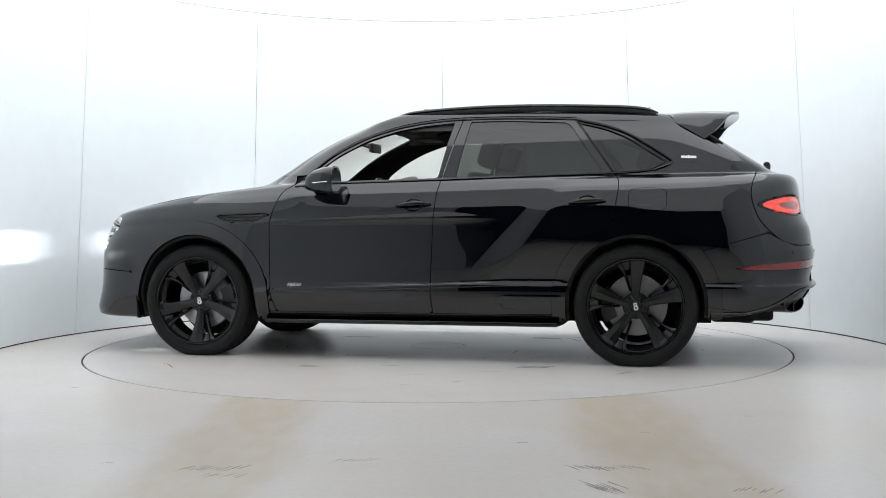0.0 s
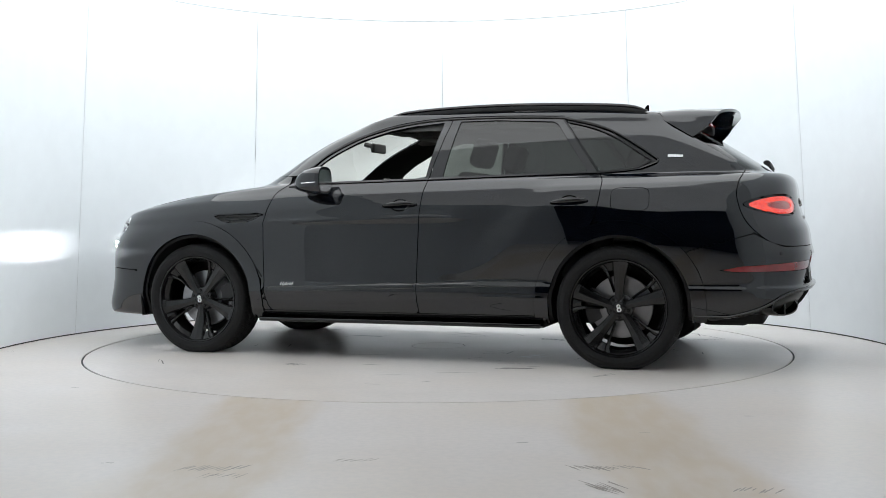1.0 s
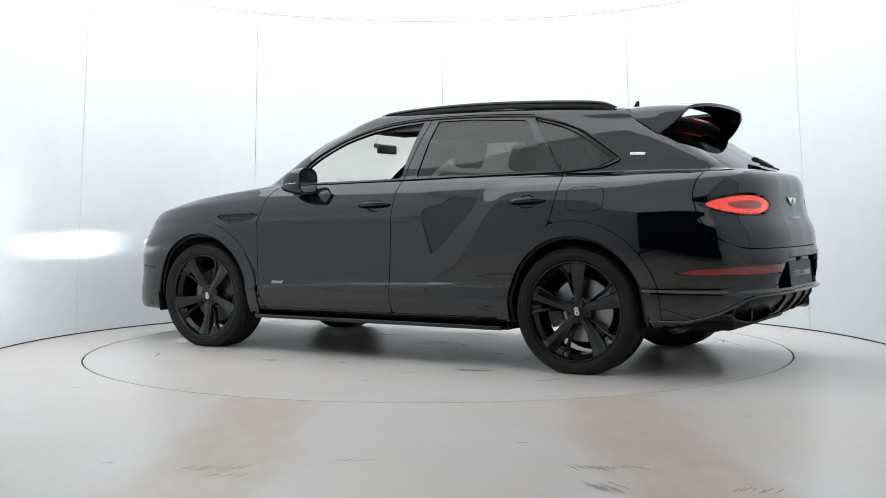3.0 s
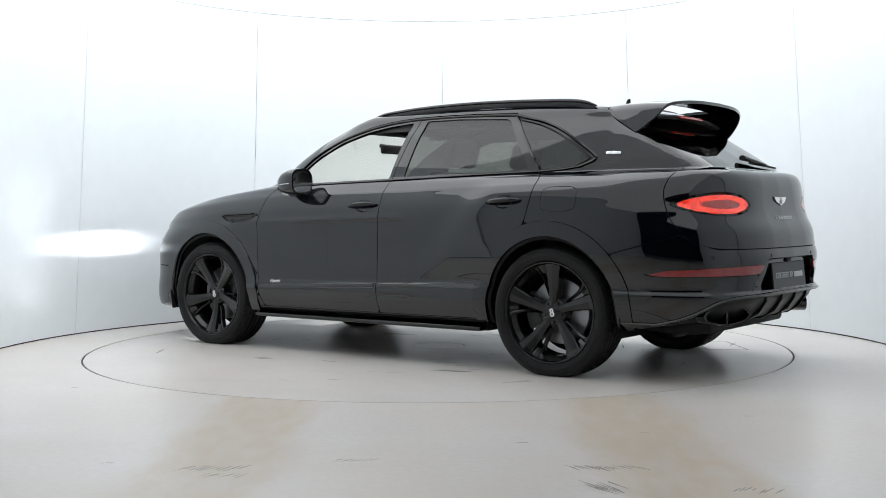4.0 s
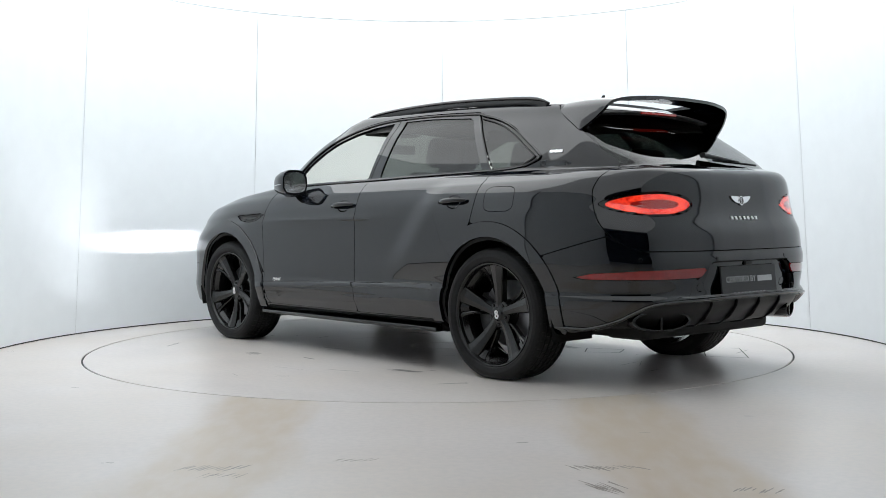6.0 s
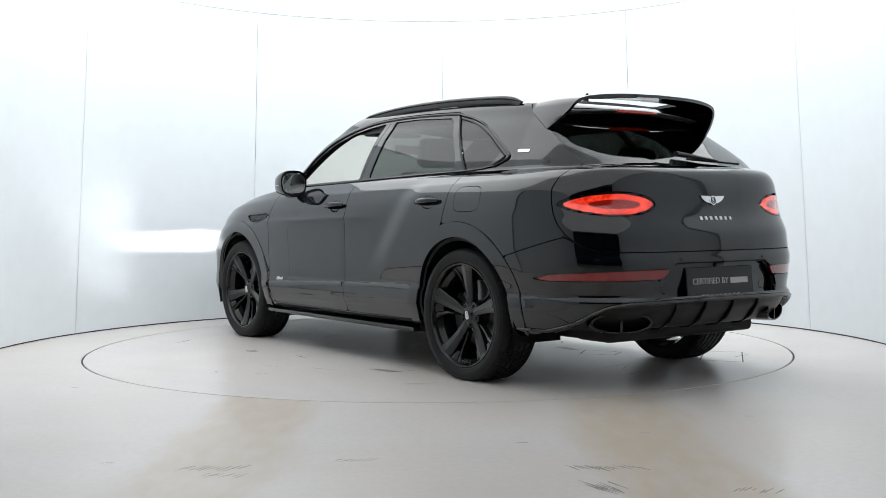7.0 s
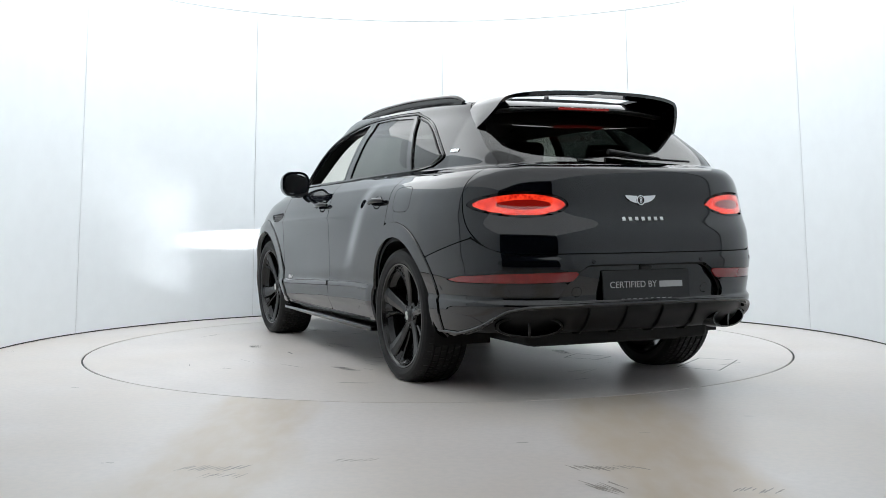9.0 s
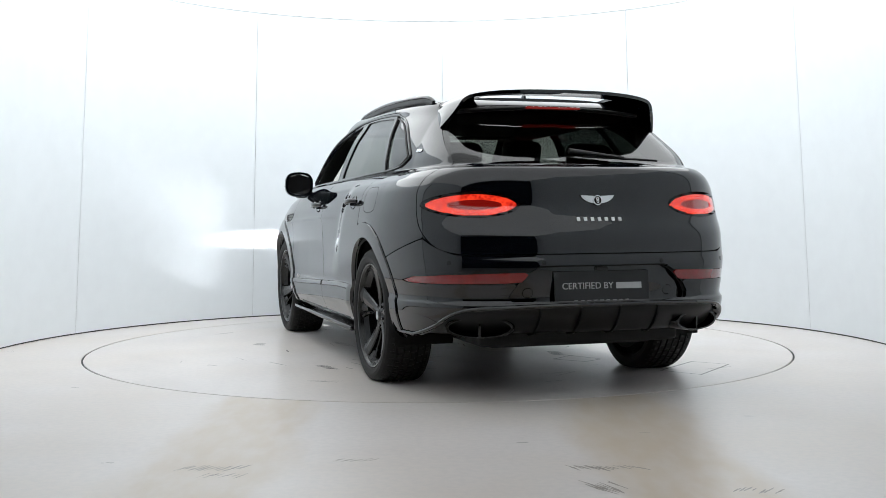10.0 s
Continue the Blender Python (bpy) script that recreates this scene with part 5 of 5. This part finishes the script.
    for i in range(13):
        t = i / 12
        p, n = on_rear(-0.01 - 0.44 * t, 1.258 - 0.018 * t)
        pts.append(p + n * 0.009)
    tube(bm, pts, 0.006, 6)
    part("wiper_blade", bm, RUBBER, wp)


build_tail()


# ---------------------------------------------------------------- flanks: handles, mirrors, badges, vent slats
def build_flanks():
    for s in (1, -1):
        for x, z in ((-0.065, 1.026), (-1.20, 1.038)):
            h = new("door_handle")
            h.parent = car
            tagged(h, "gloss black door handle")
            p, n = on_side(x, z, s)
            m = frame_on(p, n, (-1, 0, 0.06))
            bm = bmesh.new()
            # shallow dark cup
            k = 28
            rim = [bm.verts.new(m @ Vector((0.062 * math.cos(a), 0.042 * math.sin(a), 0.0015))) for a in np.linspace(0, 2 * math.pi, k, endpoint=False)]
            deep = [bm.verts.new(m @ Vector((0.045 * math.cos(a), 0.028 * math.sin(a), -0.004))) for a in np.linspace(0, 2 * math.pi, k, endpoint=False)]
            low = bm.verts.new(m @ Vector((0, 0, -0.010)))
            for i in range(k):
                bm.faces.new((rim[i], rim[(i + 1) % k], deep[(i + 1) % k], deep[i]))
                bm.faces.new((deep[i], deep[(i + 1) % k], low))
            bmesh.ops.recalc_face_normals(bm, faces=bm.faces)
            part("handle_cup", bm, GLOSS_BLACK, h)
            bm = bmesh.new()
            pts = [m @ Vector((-0.112 + 0.224 * i / 14, 0, 0.010 + 0.030 * (1 - abs(2 * i / 14 - 1) ** 3))) for i in range(15)]
            tube(bm, pts, [0.010 + 0.007 * math.sin(math.pi * i / 14) for i in range(15)], 10, 1.0)
            part("grip", bm, GLOSS_BLACK, h)
        # mirror
        mr = new("door_mirror")
        mr.parent = car
        tagged(mr, "black door mirror with bright strip")
        bm = bmesh.new()
        secs = []
        base = Vector((0.525, s * 1.015, 1.195))
        n = 28
        for u, sy, sz, dz in ((0.120, 0.01, 0.01, -0.03), (0.113, 0.032, 0.028, -0.025), (0.088, 0.062, 0.055, -0.012), (0.05, 0.086, 0.075, -0.003), (0.0, 0.100, 0.088, 0.0), (-0.045, 0.105, 0.093, 0.002), (-0.060, 0.103, 0.091, 0.002), (-0.060, 0.090, 0.078, 0.002), (-0.048, 0.087, 0.075, 0.002)):
            ring = []
            for t in np.linspace(0, 2 * math.pi, n, endpoint=False):
                cy_ = math.copysign(abs(math.cos(t)) ** 0.7, math.cos(t))
                cz_ = math.copysign(abs(math.sin(t)) ** 0.7, math.sin(t))
                ring.append(bm.verts.new(base + Vector((u * 1.22, s * sy * cy_, sz * cz_ + dz))))
            secs.append(ring)
        for p, q in zip(secs, secs[1:]):
            for i in range(n):
                bm.faces.new((p[i], p[(i + 1) % n], q[(i + 1) % n], q[i]))
        bm.faces.new(secs[0])
        bm.faces.new(secs[-1])
        bmesh.ops.recalc_face_normals(bm, faces=bm.faces)
        part("mirror_shell", bm, PAINT, mr)
        bm = bmesh.new()
        k = 28
        vs = [bm.verts.new(base + Vector((-0.071 + 0.010 * math.cos(t), s * 0.086 * math.copysign(abs(math.cos(t)) ** 0.7, math.cos(t)), 0.002 + 0.074 * math.copysign(abs(math.sin(t)) ** 0.7, math.sin(t))))) for t in np.linspace(0, 2 * math.pi, k, endpoint=False)]
        bm.faces.new(vs)
        part("mirror_glass", bm, CHROME, mr, "mirror glass", smooth=False)
        bm = bmesh.new()
        foot, fn = on_side(0.60, 1.135, s)
        tube(bm, [foot - fn * 0.02, foot + fn * 0.04 + Vector((0, 0, -0.005)), base + Vector((0.03, -s * 0.05, -0.078)), base + Vector((0.02, 0, -0.078))], [0.05, 0.042, 0.040, 0.04], 12, 0.55, (0, 0, 1))
        part("mirror_foot", bm, GLOSS_BLACK, mr)
        bm = bmesh.new()
        tube(bm, [base + Vector((0.06, s * 0.0865, -0.018)), base + Vector((0.0, s * 0.101, -0.014)), base + Vector((-0.05, s * 0.1055, -0.012))], 0.0022, 6)
        part("indicator_strip", bm, CHROME, mr)
        # bright bar badge on the rear pillar
        p, n = on_side(-1.822, 1.318, s)
        m = frame_on(p, n, (-1, 0, 0.0))
        bm = bmesh.new()
        box(bm, -0.047, -0.004, -0.009, 0.009, 0, 0.004, 0.0015, m)
        box(bm, 0.004, 0.047, -0.009, 0.009, 0, 0.004, 0.0015, m)
        box(bm, -0.0045, 0.0045, -0.012, 0.012, 0, 0.005, 0.0015, m)
        part("pillar_badge", bm, CHROME, car, "small bright metal badge")
        # script on the door
        cu = bpy.data.curves.new("script", "FONT")
        cu.body = "Hybrid"
        cu.size, cu.extrude, cu.shear = 0.034, 0.0012, 0.45
        cu.align_x, cu.align_y = "CENTER", "CENTER"
        tmp = bpy.data.objects.new("script", cu)
        me = bpy.data.meshes.new_from_object(tmp)
        bpy.data.objects.remove(tmp)
        me.materials.append(WHITE_MARK)
        p, n = on_side(0.772, 0.500, s)
        o = new("script_badge", me)
        o.parent = car
        tagged(o, "small bright script badge")
        o.matrix_basis = frame_on(p + n * 0.003, n, (-s, 0, 0))
        # vent slats
        for k in range(2):
            bm = bmesh.new()
            pts = []
            for x in np.linspace(1.30 - 0.05 * k, 0.99 + 0.06 * k, 10):
                p, n = on_side(x, 0.962 - 0.022 * k + 0.006 * (1.3 - x), s)
                pts.append(p - n * 0.003)
            tube(bm, pts, 0.0035, 6)
            part("vent_slat", bm, GLOSS_BLACK, car)
        # dark joints over and under the moulding at the foot of the doors
        for x0, x1 in ((0.925, -0.160), (-0.198, -0.985)):
            for low, lift in ((0.0035, 0.0045), (0.031, 0.004)):
                bm = bmesh.new()
                pts = [on_side(x, min(0.475 + 0.0368 * (0.93 - x), 0.535) - low, s) for x in np.linspace(x0, x1, 24)]
                tube(bm, [p + n * lift for p, n in pts], 0.0032, 6)
                part("moulding_seam", bm, SATIN_BLACK, car)
        # slit behind the front arch
        bm = bmesh.new()
        pts = []
        for t in np.linspace(0, 1, 10):
            p, n = on_side(1.085 - 0.125 * t, 0.735 - 0.19 * t - 0.0 * t, s)
            pts.append(p + n * 0.001)
        tube(bm, pts, [0.003 + 0.005 * t for t in np.linspace(0, 1, 10)], 6, 0.5)
        part("wing_slit", bm, GLOSS_BLACK, car)
        # moulding round the windows
        bm = bmesh.new()
        pts = []
        for x, z in spline(DLO_TOP, 5)[2:] + spline([DLO_TOP[-1], (-1.714, 1.282), (-1.69, 1.268), (-1.61, 1.238)], 4)[1:]:
            p, n = on_side(x, z, s)
            pts.append(p + n * 0.003)
        tube(bm, pts, 0.0075, 7)
        part("window_moulding", bm, GLOSS_BLACK, car, "gloss black window moulding")
        bm = bmesh.new()
        pts = []
        for x, z in PANE_C[:-2]:
            p, n = on_side(x, z, s)
            pts.append(p + n * 0.0005)
        tube(bm, pts, 0.0045, 6)
        part("pane_seal", bm, SATIN_BLACK, car)
        bm = bmesh.new()
        pts = [on_side(x, z, s) for x, z in spline([(-1.10, 1.575), (-1.23, 1.40), (-1.362, 1.215)], 6)]
        tube(bm, [p + n * 0.001 for p, n in pts], 0.007, 6)
        part("pillar_strip", bm, GLOSS_BLACK, car)
        # belt moulding under the panes
        bm = bmesh.new()
        pts = []
        for x in np.linspace(0.79, -1.62, 50):
            z = np.interp(-x, [-0.80, -0.503, 0.224, 0.80, 1.381, 1.507, 1.62], [1.160, 1.178, 1.193, 1.208, 1.221, 1.228, 1.242])
            p, n = on_side(x, z, s)
            pts.append(p + n * 0.002)
        tube(bm, pts, 0.0065, 6)
        part("belt_moulding", bm, GLOSS_BLACK, car)


build_flanks()


# ---------------------------------------------------------------- cabin
def seat(name, x, y, width, recline, label):
    st = new(name)
    st.parent = car
    tagged(st, label)
    bm = bmesh.new()
    box(bm, x - 0.26, x + 0.28, y - width / 2, y + width / 2, 0.55, 0.76, 0.06)
    part("cushion", bm, LEATHER, st)
    m = Matrix.Translation((x - 0.26, y, 0.72)) @ Matrix.Rotation(radians(-recline), 4, "Y")
    bm = bmesh.new()
    box(bm, -0.10, 0.06, -width / 2, width / 2, -0.05, 0.56, 0.06, m)
    part("backrest", bm, LEATHER, st)
    return st, m


def build_cabin():
    for y in (0.40, -0.40):
        st, m = seat("front_seat", 0.02, y, 0.52, 18, "dark leather front seat")
        bm = bmesh.new()
        box(bm, -0.075, 0.045, -0.14, 0.14, 0.60, 0.80, 0.045, m)
        part("headrest", bm, LEATHER, st)
    st, m = seat("rear_bench", -1.02, 0.0, 1.30, 22, "dark leather rear bench")
    for y in (0.42, -0.42):
        bm = bmesh.new()
        box(bm, -0.07, 0.04, y - 0.14, y + 0.14, 0.575, 0.72, 0.04, m)
        part("headrest", bm, LEATHER, st)
    bm = bmesh.new()
    box(bm, 0.62, 1.16, -0.78, 0.78, 0.80, 1.165, 0.07)
    box(bm, 0.66, 0.90, -0.62, -0.18, 1.12, 1.205, 0.035)
    part("dashboard", bm, LEATHER, car, "dark dashboard")
    bm = bmesh.new()
    m = Matrix.Translation((0.50, -0.40, 1.08)) @ Matrix.Rotation(radians(-62), 4, "Y")
    pts = [m @ Vector((0.185 * math.cos(a), 0.185 * math.sin(a), 0)) for a in np.linspace(0, 2 * math.pi, 41)]
    tube(bm, pts, 0.017, 8, 1.0, (1, 0, 0.3))
    tube(bm, [m @ Vector((-0.17, 0, 0)), m @ Vector((0, 0, -0.02)), m @ Vector((0, 0.17, 0))], 0.02, 6)
    tube(bm, [m @ Vector((0, -0.17, 0)), m @ Vector((0, 0, -0.02)), m @ Vector((0, 0, -0.22))], 0.03, 8)
    part("steering_wheel", bm, LEATHER, car, "black steering wheel")
    bm = bmesh.new()
    box(bm, 0.475, 0.505, -0.12, 0.12, 1.43, 1.50, 0.012)
    tube(bm, [(0.505, 0, 1.47), (0.56, 0, 1.49), (0.60, 0, 1.50)], 0.018, 8)
    part("inner_mirror", bm, SATIN_BLACK, car, "black rear-view mirror")
    bm = bmesh.new()
    box(bm, -2.05, -1.30, -0.62, 0.62, 0.78, 0.82, 0.01)
    part("boot_floor", bm, LEATHER, car)
    for y in (0.14, -0.55):
        bm = bmesh.new()
        box(bm, 0.10, 0.24, y, y + 0.41, 1.535, 1.553, 0.008)
        part("sun_visor", bm, LINING, car)


build_cabin()


# ---------------------------------------------------------------- headlamp projectors and bumper lip
def build_front_lamps():
    for s in (1, -1):
        h = HALF.shape[1]
        d = (SY[:, :h] - 0.680) ** 2 + (SZ[:, :h] - 0.762) ** 2 + np.where(SX[:, :h] > 1.9, 0, 9)
        i = np.unravel_index(np.argmin(d), d.shape)
        p = Vector(tuple(SKIN[:, :h][i] * np.array([1, s, 1])))
        aim = Vector((math.cos(radians(8)), s * math.sin(radians(8)), 0)).normalized()
        m = frame_on(p - aim * 0.034, aim, (0, s, 0))
        up = 1 if (m.to_3x3() @ Vector((0, 1, 0))).z > 0 else -1
        bm = bmesh.new()
        slab(bm, [(-0.020, -0.0012), (0.020, -0.0012), (0.020, 0.0012), (-0.020, 0.0012)], 0.002, m)
        bmesh.ops.recalc_face_normals(bm, faces=bm.faces)
        part("projector", bm, BEAM_GLOW, car, "lit white headlamp projector", smooth=False)
        # shields that give the beam its flat upper and lower edges
        for v0, v1, d0, d1 in ((0.0030, 0.024, 0.025, 0.027), (-0.024, -0.0042, 0.025, 0.027), (0.024, 0.026, -0.004, 0.027), (-0.026, -0.024, -0.004, 0.027)):
            bm = bmesh.new()
            lo, hi = sorted((v0 * up, v1 * up))
            box(bm, -0.045, 0.045, lo, hi, d0, d1, 0.0, m)
            part("lamp_shield", bm, DARK_VOID, car)
    for s in (1, -1):
        bm = bmesh.new()
        pts = [on_side(x, z, s)[0] for x, z in ((-1.955, 0.338), (-2.05, 0.336), (-2.14, 0.335))]
        pts += [on_rear(s * y, z)[0] for y, z in ((0.875, 0.337), (0.850, 0.362), (0.820, 0.395), (0.795, 0.428), (0.745, 0.466), (0.66, 0.486), (0.50, 0.493), (0.30, 0.498), (0.0, 0.499))]
        pts = [Vector(p) for p in spline([tuple(p) for p in pts], 4)]
        tube(bm, pts, 0.013, 8, 0.8)
        part("bumper_lip", bm, PAINT, car)


build_front_lamps()


# ---------------------------------------------------------------- movement
def motions():
    """The turntable carries the car round at an even pace."""
    rows, table = [], []
    for i in range(11):
        yaw = 166.07 - 5.88 * i
        c, s = math.cos(radians(yaw)), math.sin(radians(yaw))
        ox, oy = 0.0072, -0.0779
        rows.append((float(i), pose(c * ox - s * oy, s * ox + c * oy, 0, 0, 0, yaw)))
        table.append((float(i), pose(0, 0, 0, 0, 0, yaw)))
    walk(car, rows)
    walk(turntable, table)


motions()
